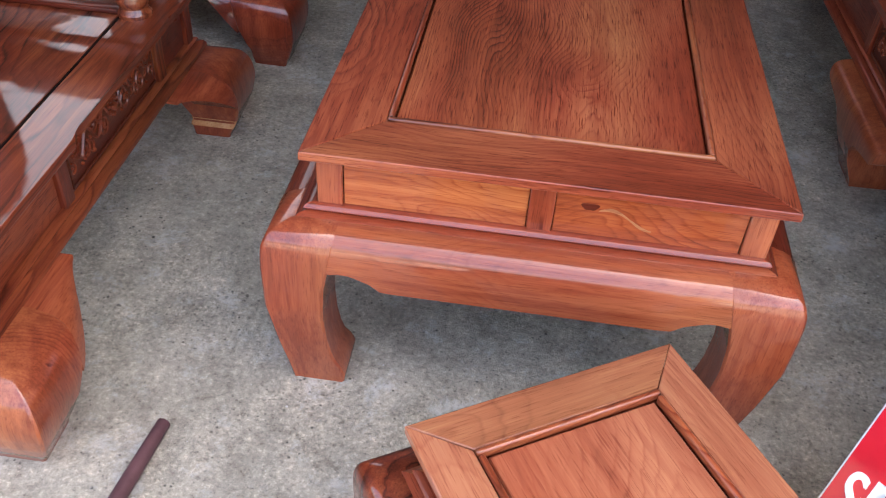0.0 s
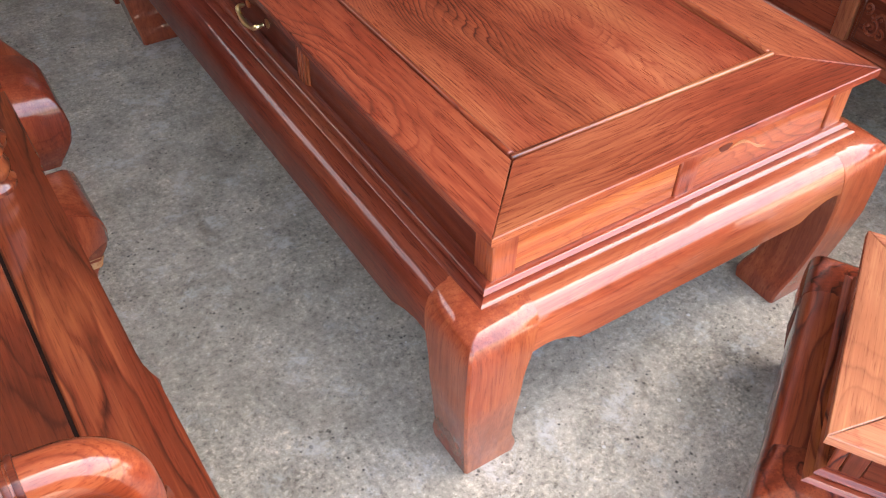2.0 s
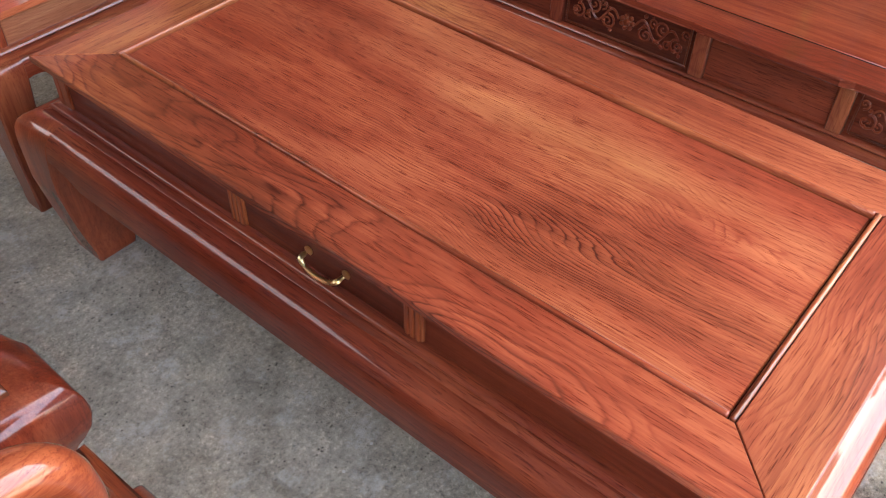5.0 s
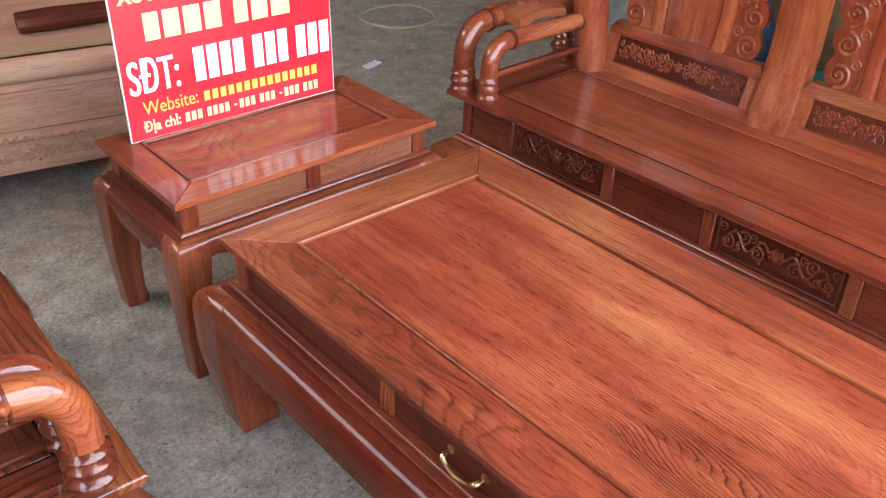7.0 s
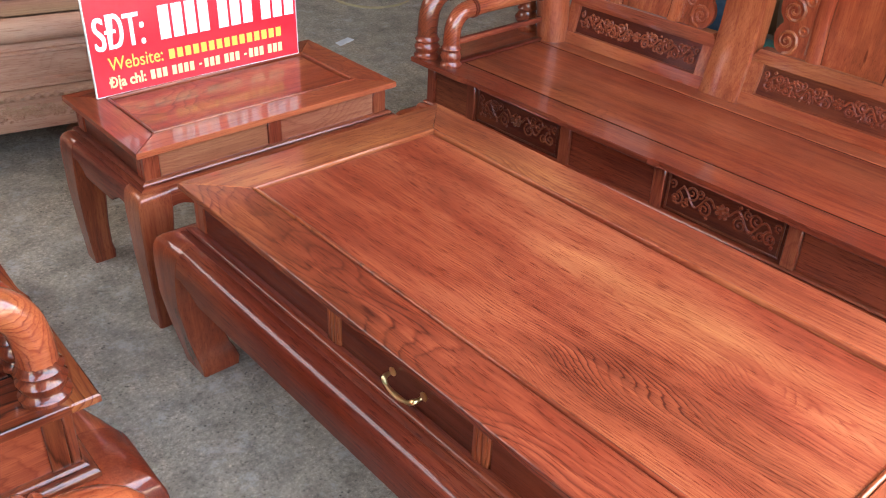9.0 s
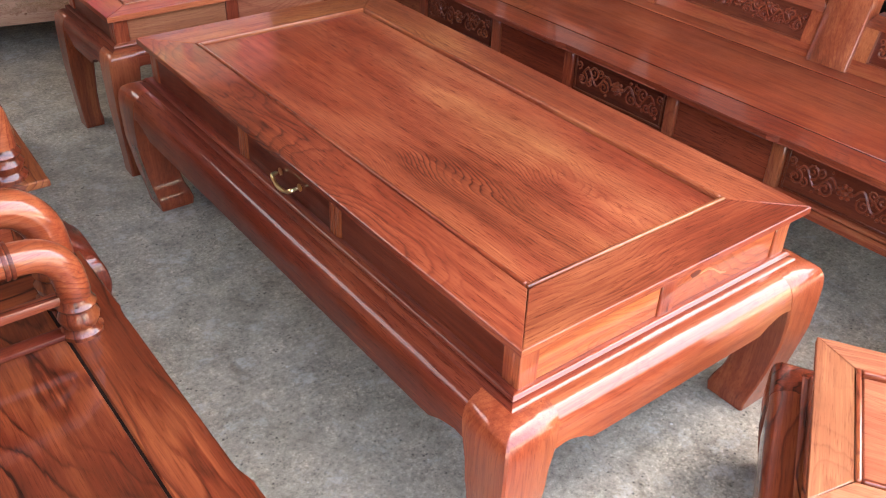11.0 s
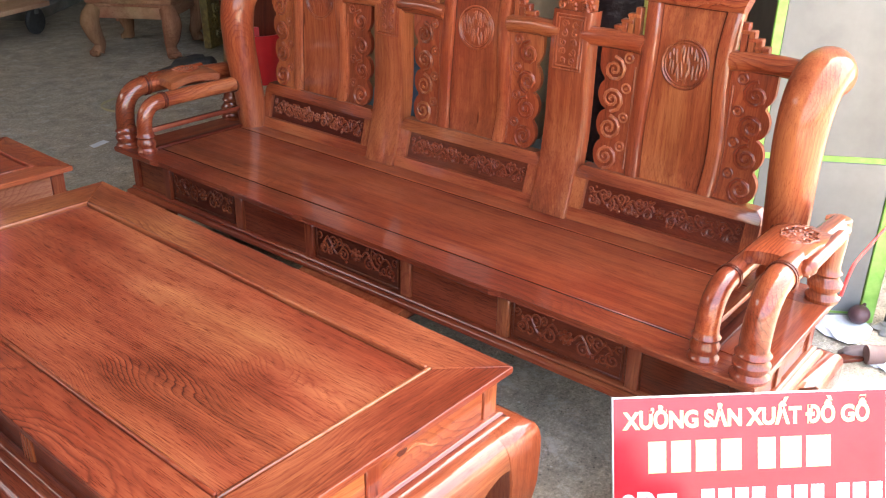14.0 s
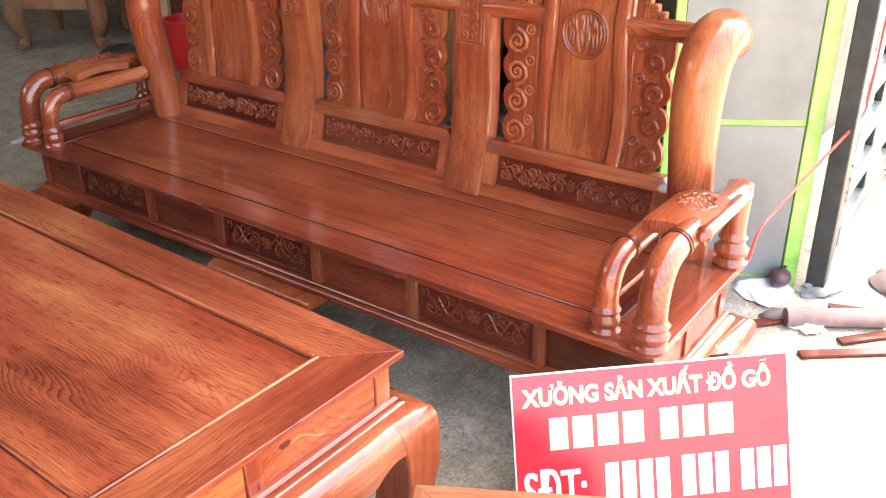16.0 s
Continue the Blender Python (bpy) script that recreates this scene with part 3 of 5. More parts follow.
def bulge_leg(bm, cx, cy, sx, sy, height, bulge, width, out0=0.0, inner=INNER, shape=SHAPE):
    """A bowed leg at a corner; sx, sy point outwards."""
    secs = []
    for k in range(25):
        t = 1 - (1 - k / 24) ** 1.5
        o, i = bulge * lerp(shape, t) + out0, width * lerp(inner, t)
        c = 0.004
        ring = [(o - c, o), (o, o - c), (o, -i + c), (o - c, -i), (-i + c, -i), (-i, -i + c), (-i, o - c), (-i + c, o)]
        secs.append([(cx + sx * a, cy + sy * b, t * height) for a, b in ring])
    return loft(bm, secs)


def apron(bm, a0, a1, edge, out, top, bottom, bulge, axis, cut=0.08, rise=0.028, thick=0.03, full=None):
    """A bowed rail between two legs. out: +1 or -1, the way it bows on the other axis."""
    full = full or top
    secs = []
    count = 40
    for k in range(count + 1):
        s_ = a0 + (a1 - a0) * k / count
        d = min(s_ - a0, a1 - s_)
        zb = bottom + rise * lerp([(0.0, 0.9), (0.020, 0.9), (0.034, 1.0), (0.055, 0.95), (0.075, 0.62), (cut + 0.012, 0.42), (cut + 0.02, 0.05), (cut + 0.04, 0.0), (9, 0.0)], d)
        pts = []
        for q in (0, 0.012, 0.03, 0.06, 0.10, 0.15, 0.21, 0.28, 0.36, 0.5, 0.67, 0.84, 1.0):
            z = top + (zb - top) * q
            pts.append((edge + out * bulge * lerp(SHAPE, z / full), z))
        pts += [(edge - out * thick, zb), (edge - out * thick, top)]
        secs.append([(s_, b, z) if axis == "x" else (b, s_, z) for b, z in pts])
    return loft(bm, secs)


def low_table(ob, w, d, h, border, zf, zm, zb, bulge, legw, slab_t=0.016, posts=((), ()), mats=WO, panel=None, cut=0.08, base=(0.0, 0.0), inner=INNER, boards=WP, fields=WK):
    """A low table on bowed legs, centred on its base: framed top, frieze with dividers, moulding, bowed aprons and legs."""
    x0, x1, y0, y1 = -w / 2, w / 2, -d / 2, d / 2
    top = part("top_core", box(bm_new(), x0 + border * 0.5, x1 - border * 0.5, y0 + border * 0.5, y1 - border * 0.5, h - slab_t - 0.010, h - slab_t - 0.002, 0), WD["y"], ob)
    mitre_frame(top, x0, x1, y0, y1, h - slab_t, h, border, boards)
    beaded_panel(top, x0 + border, x1 - border, y0 + border, y1 - border, h, "y", panel or WF["y"], WG)
    ins = 0.022
    fx0, fx1, fy0, fy1 = x0 + ins, x1 - ins, y0 + ins, y1 - ins
    ft, fb = h - slab_t - 0.0005, zf - 0.004
    fr = part("frieze", box(bm_new(), fx0 + 0.012, fx1 - 0.012, fy0 + 0.012, fy1 - 0.012, fb, ft - 0.014, 0), WD["x"], ob)
    # recessed frieze panels with posts standing proud
    for sgn, fy in ((-1, fy0), (1, fy1)):
        stops = [fx0, *posts[0], fx1]
        for k, px in enumerate(stops):
            hw = 0.020 if 0 < k < len(stops) - 1 else 0.0
            a, b = (px - hw, px + hw) if hw else ((px, px + 0.042) if k == 0 else (px - 0.042, px))
            bm = box(bm_new(), a, b, min(fy, fy - sgn * 0.016), max(fy, fy - sgn * 0.016), fb, ft, 0.002)
            part("frieze_post", bm, mats["z"], fr)
        for a, b in zip(stops, stops[1:]):
            a1 = a + (0.042 if a == fx0 else 0.020)
            b1 = b - (0.042 if b == fx1 else 0.020)
            part("frieze_panel", box(bm_new(), a1 + 0.001, b1 - 0.001, min(fy - sgn * 0.004, fy - sgn * 0.011), max(fy - sgn * 0.004, fy - sgn * 0.011), fb, ft, 0.001), fields["x"], fr)
    for sgn, fx in ((-1, fx0), (1, fx1)):
        stops = [fy0, *posts[1], fy1]
        for k, py in enumerate(stops):
            hw = 0.020 if 0 < k < len(stops) - 1 else 0.0
            a, b = (py - hw, py + hw) if hw else ((py + 0.0162, py + 0.042) if k == 0 else (py - 0.042, py - 0.0162))
            bm = box(bm_new(), min(fx, fx - sgn * 0.016), max(fx, fx - sgn * 0.016), a, b, fb, ft, 0.002)
            for e in (-0.011, 0.0, 0.011) if hw else ():
                box(bm, *sorted((fx - sgn * 0.001, fx + sgn * 0.0028)), py + e - 0.0042, py + e + 0.0042, fb + 0.001, ft - 0.001, 0.002, 2)
            part("frieze_post", bm, mats["z"], fr)
        # dark wood on the y sides paints in the shade that falls there
        for a, b in zip(stops, stops[1:]):
            a1 = a + (0.042 if a == fy0 else 0.020)
            b1 = b - (0.042 if b == fy1 else 0.020)
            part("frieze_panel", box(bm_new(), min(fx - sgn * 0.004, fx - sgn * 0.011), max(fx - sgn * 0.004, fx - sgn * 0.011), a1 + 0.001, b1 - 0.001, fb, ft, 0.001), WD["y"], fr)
    # stepped moulding round the foot of the frieze
    prof = [(-0.004, zf + 0.002), (0.005, zf + 0.002), (0.0100, zf), (0.0125, zf - 0.004), (0.0105, zf - 0.008), (0.0065, zf - 0.0095), (0.0085, zf - 0.0105), (0.019, zf - 0.0115), (0.023, zm), (0.023, zm - 0.006), (-0.03, zm - 0.006), (-0.03, zf - 0.003)]
    corner = lambda sx, sy: [(base[0] + sx * (w / 2 - base[1] - ins + o), sy * (d / 2 - ins + o), z) for o, z in prof]
    # y runs use the wood darkened for shade
    for a, b, ax in (((-1, -1), (1, -1), "x"), ((1, -1), (1, 1), "y"), ((1, 1), (-1, 1), "x"), ((-1, 1), (-1, -1), "y")):
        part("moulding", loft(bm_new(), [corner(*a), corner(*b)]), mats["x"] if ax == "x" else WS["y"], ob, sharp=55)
    for sx in (-1, 1):
        for sy in (-1, 1):
            part("leg", bulge_leg(bm_new(), base[0] + sx * (w / 2 - base[1]), sy * d / 2, sx, sy, zm, bulge, legw, 0.0012, inner), mats["z"], ob)
    li = legw * 0.58
    bx, bw = base[0], w / 2 - base[1]
    for sy in (-1, 1):
        part("apron", apron(bm_new(), bx - bw + li, bx + bw - li, sy * d / 2, sy, zm - 0.0005, zb, bulge, "x", cut, full=zm), mats["x"], ob)
    # these sides turn from the light, and their wood is coloured darker for it
    for sx in (-1, 1):
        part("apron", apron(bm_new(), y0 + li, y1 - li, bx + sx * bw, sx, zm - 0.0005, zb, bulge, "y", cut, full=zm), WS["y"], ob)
    return ob


TW, TL, TH = 0.754, 1.538, 0.489
table = thing("coffee_table", "glossy reddish-brown rosewood coffee table with bowed legs on the concrete floor", "coffee table", pose(TW / 2, TL / 2, 0))
low_table(table, TW, TL, TH, 0.116, 0.380, 0.366, 0.267, 0.050, 0.078, panel=WTOP, posts=((0.0,), (-0.186, 0.214)), base=(-0.0055, -0.0025))
# a knot and a pale streak of sapwood in one frieze panel of the short side
bm = bm_new()
hi_edge, lo_edge = [], []
for k in range(21):
    t = k / 20
    zc = 0.424 + 0.012 * math.sin(4.4 * t + 0.5) - 0.010 * t
    wd = 0.0032 * math.sin(math.pi * min(1.0, t * 1.02)) ** 0.7 * (0.65 + 0.35 * math.sin(9 * t)) + 0.0008
    hi_edge.append((0.088 + 0.085 * t, zc + wd))
    lo_edge.append((0.088 + 0.085 * t, zc - wd))
plate(bm, hi_edge + lo_edge[::-1], -TL / 2 + 0.0254, -TL / 2 + 0.0262, "xz")
part("sapwood_streak", bm, SAP, table, "streak of pale sapwood")
bm = bm_new()
plate(bm, [(0.074 + (0.013 + 0.003 * math.sin(3 * a)) * math.cos(a), 0.436 + (0.008 + 0.002 * math.cos(2 * a)) * math.sin(a)) for a in (2 * math.pi * k / 18 for k in range(18))], -TL / 2 + 0.0252, -TL / 2 + 0.0262, "xz")
part("knot", bm, WD["x"], table, "dark knot")
# brass drawer pull on the long side
bm = bm_new()
hx, hy, hz = -TW / 2 + 0.022, -0.002, 0.419
path = smooth_path([(hx - 0.004, hy + 0.042, hz), (hx - 0.017, hy + 0.040, hz - 0.002), (hx - 0.021, hy + 0.026, hz - 0.010), (hx - 0.022, hy, hz - 0.014), (hx - 0.021, hy - 0.026, hz - 0.010), (hx - 0.017, hy - 0.040, hz - 0.002), (hx - 0.004, hy - 0.042, hz)], 5)
tube(bm, path, [0.0034 + 0.0020 * abs(math.sin(3.1 * math.pi * k / (len(path) - 1))) for k in range(len(path))], 8)
for e in (-1, 1):
    lathe(bm, [(0.001, -0.001), (0.009, 0.0), (0.008, 0.003), (0.005, 0.006), (0.001, 0.007)], (hx + 0.002, hy + e * 0.042, hz), 12, "x")
part("drawer_pull", bm, BRASS, table, "ornate polished brass drawer pull")

end_table = thing("end_table", "glossy rosewood end table on straight bowed legs with a framed top", "side table", pose(0.371, 1.933, 0, 0, 0, 0.3))
low_table(end_table, 0.770, 0.436, 0.492, 0.082, 0.404, 0.390, 0.318, 0.022, 0.072, posts=((0.0,), ()), cut=0.075, inner=SLIM, mats=W, panel=WE["x"], boards=WE, fields=WT)

stool = thing("stool", "square rosewood stool with a framed top and bowed legs", "stool", pose(0.5145, -0.451, 0, 0, 0, 31.5))
low_table(stool, 0.406, 0.418, 0.360, 0.066, 0.276, 0.262, 0.190, 0.052, 0.055, mats=WM, panel=WT["y"], cut=0.06, boards=WT)


# ---------------------------------------------------------------- seats
def arm_base(bm, x, y, z, r):
    lathe(bm, [(r * 1.26, z), (r * 1.29, z + 0.008), (r * 1.12, z + 0.014), (r * 1.06, z + 0.020), (r * 1.22, z + 0.030), (r * 1.25, z + 0.038), (r * 1.08, z + 0.047), (r * 1.05, z + 0.053), (r * 1.20, z + 0.060), (r * 1.04, z + 0.067), (r * 0.98, z + 0.075)], (x, y, 0), 20)


def back_v(z):
    """How far back the back stands at height z: a gentle S."""
    t = (z - 0.395) / 0.8
    return 0.548 + 0.115 * t + 0.020 * math.sin(t * 2 * math.pi)


def bent(bm, outline, z0, z1, front, back, steps=14, soft=0.0):
    """A board that follows the S of the back. outline(t): its left and right edge at height t from 0 to 1. soft: how far its front edges are rounded."""
    secs = []
    for k in range(steps + 1):
        z = z0 + (z1 - z0) * k / steps
        a, b = outline(k / steps)
        v = back_v(z)
        if soft:
            q = soft * 0.3
            secs.append([(a, v + front + soft, z), (a + q, v + front + q, z), (a + soft, v + front, z), (b - soft, v + front, z), (b - q, v + front + q, z), (b, v + front + soft, z), (b, v + back, z), (a, v + back, z)])
        else:
            secs.append([(a, v + front, z), (b, v + front, z), (b, v + back, z), (a, v + back, z)])
    return loft(bm, secs)


def on_back(u0, zc, w):
    def put(p):
        z = zc + p[2]
        return (u0 + p[0], back_v(z) + w + p[1], z)
    return put


def seat(ob, half, bays, dividers, carved, centre_leg, seed=0, arm_in=(0.045, 0.045), leg_in=0.012, leg_front=0.028, leg_w=0.105, bow=0.068, arm_back=0.0, flat=W, field=WF, round_=WG, bowed=WO, front_wood=None):
    """A carved seat on bowed legs. Local x along its front edge, y from front to back; half: half its length."""
    H = 0.395
    depth = 0.575
    # seat: shaped front board, back board, end boards and a sunk panel
    front = []
    edges = sorted([-half] + list(dividers) + [half])
    for k, (a, b) in enumerate(zip(edges, edges[1:])):
        rec = 0.008 if (k in carved) else 0.0
        front += [(a + 0.035 if k else a, rec), (b - 0.035 if k < len(edges) - 2 else b, rec)]
    smooth_front = []
    for (a, ra), (b, rb) in zip(front, front[1:]):
        smooth_front += [(a, ra)]
        if ra != rb:
            smooth_front += [(a + (b - a) * 0.28, ra + (rb - ra) * 0.10 - 0.003), (a + (b - a) * 0.5, (ra + rb) / 2), (a + (b - a) * 0.72, rb - (rb - ra) * 0.10 + 0.003)]
    smooth_front.append(front[-1])
    st = part("seat", box(bm_new(), -half + 0.05, half - 0.05, 0.05, depth - 0.01, H - 0.030, H - 0.020, 0), WD["x"], ob)
    e = 0.135
    part("front_board", plate(bm_new(), smooth_front + [(half, 0.05), (half - 0.05, 0.102), (-half + 0.05, 0.102), (-half, 0.05)], H - 0.019, H, "xy", 0.003), front_wood or flat["x"], st, sharp=20)
    part("back_board", plate(bm_new(), [(-half + 0.052, 0.462), (half - 0.052, 0.462), (half, 0.51), (half, depth), (-half, depth), (-half, 0.51)], H - 0.019, H, "xy", 0.002), flat["x"], st)
    for sg in (-1, 1):
        part("end_board", plate(bm_new(), [(sg * half, 0.0508), (sg * half, 0.5092), (sg * (half - 0.051), 0.4612), (sg * (half - e), 0.4612), (sg * (half - e), 0.1028), (sg * (half - 0.051), 0.1028)][:: sg], H - 0.019, H, "xy", 0.002), flat["y"], st)
    part("panel", box(bm_new(), -half + e + 0.005, half - e - 0.005, 0.1070, 0.4570, H - 0.019, H - 0.0004, 0.0015), field["x"], st)
    # near-black strips fill the gaps and stand in for the shade in them
    for y0, y1 in ((0.1023, 0.1068), (0.4572, 0.4617)):
        part("joint", box(bm_new(), -half + e + 0.002, half - e - 0.002, y0, y1, H - 0.0195, H - 0.0016, 0), JOINT, st)
    for sg in (-1, 1):
        part("joint", box(bm_new(), *sorted((sg * (half - e - 0.0002), sg * (half - e - 0.0048))), 0.1082, 0.4568, H - 0.0195, H - 0.0018, 0), JOINT, st)
    # frieze with dividers, plain and carved fields
    fz0, fz1, fv = 0.236, H - 0.0195, 0.050
    fr = part("frieze", box(bm_new(), -half + 0.045, half - 0.045, fv + 0.012, depth - 0.03, fz0, fz1 - 0.012, 0), WD["x"], ob)
    lim = half - 0.034
    stops = [-lim] + list(dividers) + [lim]
    for k, u in enumerate(stops):
        hw = 0.019
        a, b = (u, u + 0.036) if k == 0 else ((u - 0.036, u) if k == len(stops) - 1 else (u - hw, u + hw))
        part("frieze_post", box(bm_new(), a, b, fv - 0.006, fv + 0.0118, fz0, fz1, 0.003), flat["z"], fr)
    for k, (a, b) in enumerate(zip(stops, stops[1:])):
        a1, b1 = a + (0.036 if k == 0 else 0.019), b - (0.036 if k == len(stops) - 2 else 0.019)
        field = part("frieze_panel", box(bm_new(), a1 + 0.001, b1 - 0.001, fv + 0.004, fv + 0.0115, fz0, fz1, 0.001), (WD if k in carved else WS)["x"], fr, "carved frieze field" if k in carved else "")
        if k in carved:
            cw, ch, cc, cz = b1 - a1 - 0.02, fz1 - fz0 - 0.022, (a1 + b1) / 2, (fz0 + fz1) / 2
            bm = bm_new()
            for q0, q1, r0, r1 in ((cc - cw / 2, cc + cw / 2, cz - ch / 2, cz - ch / 2 + 0.005), (cc - cw / 2, cc + cw / 2, cz + ch / 2 - 0.005, cz + ch / 2), (cc - cw / 2, cc - cw / 2 + 0.005, cz - ch / 2 + 0.0052, cz + ch / 2 - 0.0052), (cc + cw / 2 - 0.005, cc + cw / 2, cz - ch / 2 + 0.0052, cz + ch / 2 - 0.0052)):
                box(bm, q0, q1, fv - 0.001, fv + 0.0038, r0, r1, 0.001)
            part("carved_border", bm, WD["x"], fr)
            part("carving", vine(cw - 0.02, ch - 0.012, seed + k, put=lambda p: (cc + p[0], fv + 0.002 + p[1], cz + p[2]), thick=0.0042), CARVE, fr, "vine scroll carved in relief")
    for sg in (-1, 1):
        ends = [fv + 0.0125, 0.30, depth - 0.032]
        for k, v in enumerate(ends):
            a, b = (v, v + 0.034) if k == 0 else ((v - 0.036, v) if k == 2 else (v - 0.018, v + 0.018))
            part("frieze_post", box(bm_new(), *sorted((sg * lim, sg * (lim - 0.010))), a, b, fz0, fz1, 0.002), flat["z"], fr)
        part("frieze_panel", box(bm_new(), *sorted((sg * (lim - 0.0104), sg * (lim - 0.006))), fv + 0.014, depth - 0.034, fz0, fz1, 0), bowed["y"], fr)
    # base moulding
    prof = [(-0.02, 0.240), (0.004, 0.240), (0.0095, 0.238), (0.012, 0.234), (0.010, 0.230), (0.006, 0.2285), (0.008, 0.2275), (0.020, 0.2265), (0.026, 0.219), (0.026, 0.211), (-0.03, 0.211), (-0.03, 0.236)]
    corner = lambda sx, sy: [(sx * (half - 0.034 + o), (fv - o) if sy < 0 else (depth - 0.03 + o), z) for o, z in prof]
    for a, b, ax in (((-1, -1), (1, -1), "x"), ((1, -1), (1, 1), "y"), ((1, 1), (-1, 1), "x"), ((-1, 1), (-1, -1), "y")):
        part("moulding", loft(bm_new(), [corner(*a), corner(*b)]), flat[ax], ob, sharp=55)
    # bowed corner legs with short brackets, and legs under the middle of a long seat
    for sx in (-1, 1):
        for sy in (-1, 1):
            cx, cy = sx * (half - leg_in), (leg_front if sy < 0 else depth - 0.01)
            part("leg", bulge_leg(bm_new(), cx, cy, sx, sy, 0.2105, bow, leg_w, inner=WIDE if centre_leg else CURL, shape=SHAPE if centre_leg else ROUND), bowed["z"], ob)
            for ax in "xy":
                bm = bm_new()
                secs = []
                for k in range(17):
                    t = k / 16
                    if centre_leg:
                        pos, fade = leg_w * 1.2 + 0.095 * t, 1.0
                        zb = min(0.2105 - 0.016 * (1 - t) ** 1.5, 0.2075)
                    else:
                        pos, fade = leg_w * 0.95 + (0.243 - leg_w * 0.95) * t, 1 - 0.92 * t ** 1.4
                        zb = 0.2105 - 0.100 * (1 - t) ** 1.5 - 0.006
                    form = SHAPE if centre_leg else ROUND
                    pts = [((bow * lerp(form, z / 0.2105) - 0.001) * fade, z) for z in (0.2103 + (zb - 0.2103) * q for q in (0, 0.04, 0.12, 0.25, 0.45, 0.7, 1.0))]
                    pts += [(-0.03, zb), (-0.03, 0.2103)]
                    secs.append([(cx - sx * pos, cy + sy * o, z) if ax == "x" else (cx + sx * o, cy - sy * pos, z) for o, z in pts])
                part("bracket", loft(bm, secs), bowed[ax], ob)
    if centre_leg:
        mid_leg = (dividers[2] + dividers[3]) / 2
        for sy, cy in ((-1, 0.052), (1, depth - 0.01)):
            secs = []
            wide = [(0.0, 0.055), (0.12, 0.062), (0.3, 0.054), (0.5, 0.060), (0.64, 0.085), (0.70, 0.135), (0.74, 0.195), (0.80, 0.212), (1.0, 0.214)]
            for k in range(29):
                t = k / 28
                o, i, wd = 0.068 * lerp(SHAPE, t), 0.105 * lerp(INNER, t) * (1 - 0.5 * t), lerp(wide, t)
                secs.append([(mid_leg - wd, cy + sy * o, t * 0.2105), (mid_leg + wd, cy + sy * o, t * 0.2105), (mid_leg + wd, cy - sy * i, t * 0.2105), (mid_leg - wd, cy - sy * i, t * 0.2105)])
            part("leg", loft(bm_new(), secs), bowed["z"], ob)
    # arms
    for sg in (-1, 1):
        ai, ab = arm_in[0 if sg < 0 else 1], 0.040 + arm_back
        uo, ui, uc = sg * (half - ai), sg * (half - ai - 0.110), sg * (half - ai - 0.120)
        arm = part("arm", tube(bm_new(), smooth_path([(uo, ab, H + 0.06), (uo, ab, 0.50), (uo, ab + 0.010, 0.552), (uo, ab + 0.038, 0.588), (uo, ab + 0.080, 0.602), (uo, 0.20, 0.604), (uo, 0.34, 0.600), (uo, 0.525, 0.592)], 6), 0.0335, 16), round_["y"], ob)
        bm = bm_new()
        arm_base(bm, uo, ab, H, 0.034)
        part("arm_foot", bm, flat["z"], arm)
        part("inner_arm", tube(bm_new(), smooth_path([(ui, ab + 0.005, H + 0.06), (ui, ab + 0.005, 0.49), (ui, ab + 0.013, 0.530), (ui, ab + 0.038, 0.558), (ui, ab + 0.075, 0.568), (ui, 0.20, 0.570), (ui, 0.34, 0.570), (ui, 0.47, 0.568)], 6), 0.0275, 16), round_["y"], arm)
        bm = bm_new()
        arm_base(bm, ui, ab + 0.005, H, 0.028)
        part("arm_foot", bm, flat["z"], arm)
        for u, v, z, r in ((uo, ab + 0.092, 0.6025, 0.0365), (uo, ab + 0.103, 0.603, 0.0360), (ui, ab + 0.086, 0.5685, 0.0305), (ui, ab + 0.095, 0.569, 0.0300), (ui, 0.452, 0.568, 0.031)):
            part("arm_ring", lathe(bm_new(), [(r * 0.8, -0.004), (r, -0.003), (r * 1.02, 0), (r, 0.003), (r * 0.8, 0.004)], (u, v, z), 18, "y"), WD["y"], arm)
        part("arm_rail", box(bm_new(), ui - 0.010, ui + 0.010, 0.055, 0.49, 0.462, 0.480, 0.004, 2), flat["y"], arm)
        part("seat_bead", box(bm_new(), ui - 0.014, ui + 0.014, 0.075, 0.47, H, H + 0.012, 0.004, 2), WD["y"], arm)
        # turned post at the back of the arm
        bm = bm_new()
        lathe(bm, [(0.042, H), (0.044, H + 0.010), (0.035, H + 0.018), (0.033, H + 0.026), (0.043, H + 0.038), (0.044, H + 0.048), (0.034, H + 0.060), (0.031, H + 0.07), (0.037, H + 0.078), (0.031, H + 0.086), (0.029, H + 0.10), (0.033, 0.60), (0.032, 0.617), (0.022, 0.622)], (uo, 0.520, 0), 18)
        part("arm_post", bm, round_["z"], arm)
        # carved arm pad: a curved board with a rolled outer edge
        prof = [(-0.022, 0.630), (0.015, 0.640), (0.05, 0.643), (0.085, 0.640), (0.112, 0.633), (0.120, 0.629), (0.121, 0.604), (0.112, 0.602), (0.085, 0.609), (0.05, 0.613), (0.015, 0.612), (-0.022, 0.610)]
        secs = []
        for k in range(13):
            t = k / 12
            v = 0.178 + 0.215 * t
            grow = 1.0 + 0.05 * math.cos(t * 2 * math.pi)
            secs.append([(uo + sg * 0.023 - sg * q * (grow if q > 0 else 1), v, z - 0.012 * (2 * t - 1) ** 2) for q, z in prof])
        pad = part("arm_pad", loft(bm_new(), secs), (flat if sg < 0 else round_)["y"], ob, "arm pad carved with a flower")
        bm = bm_new()
        put = lambda p: (uo - sg * 0.024 + p[0], 0.300 + p[2], 0.6405 + p[1])
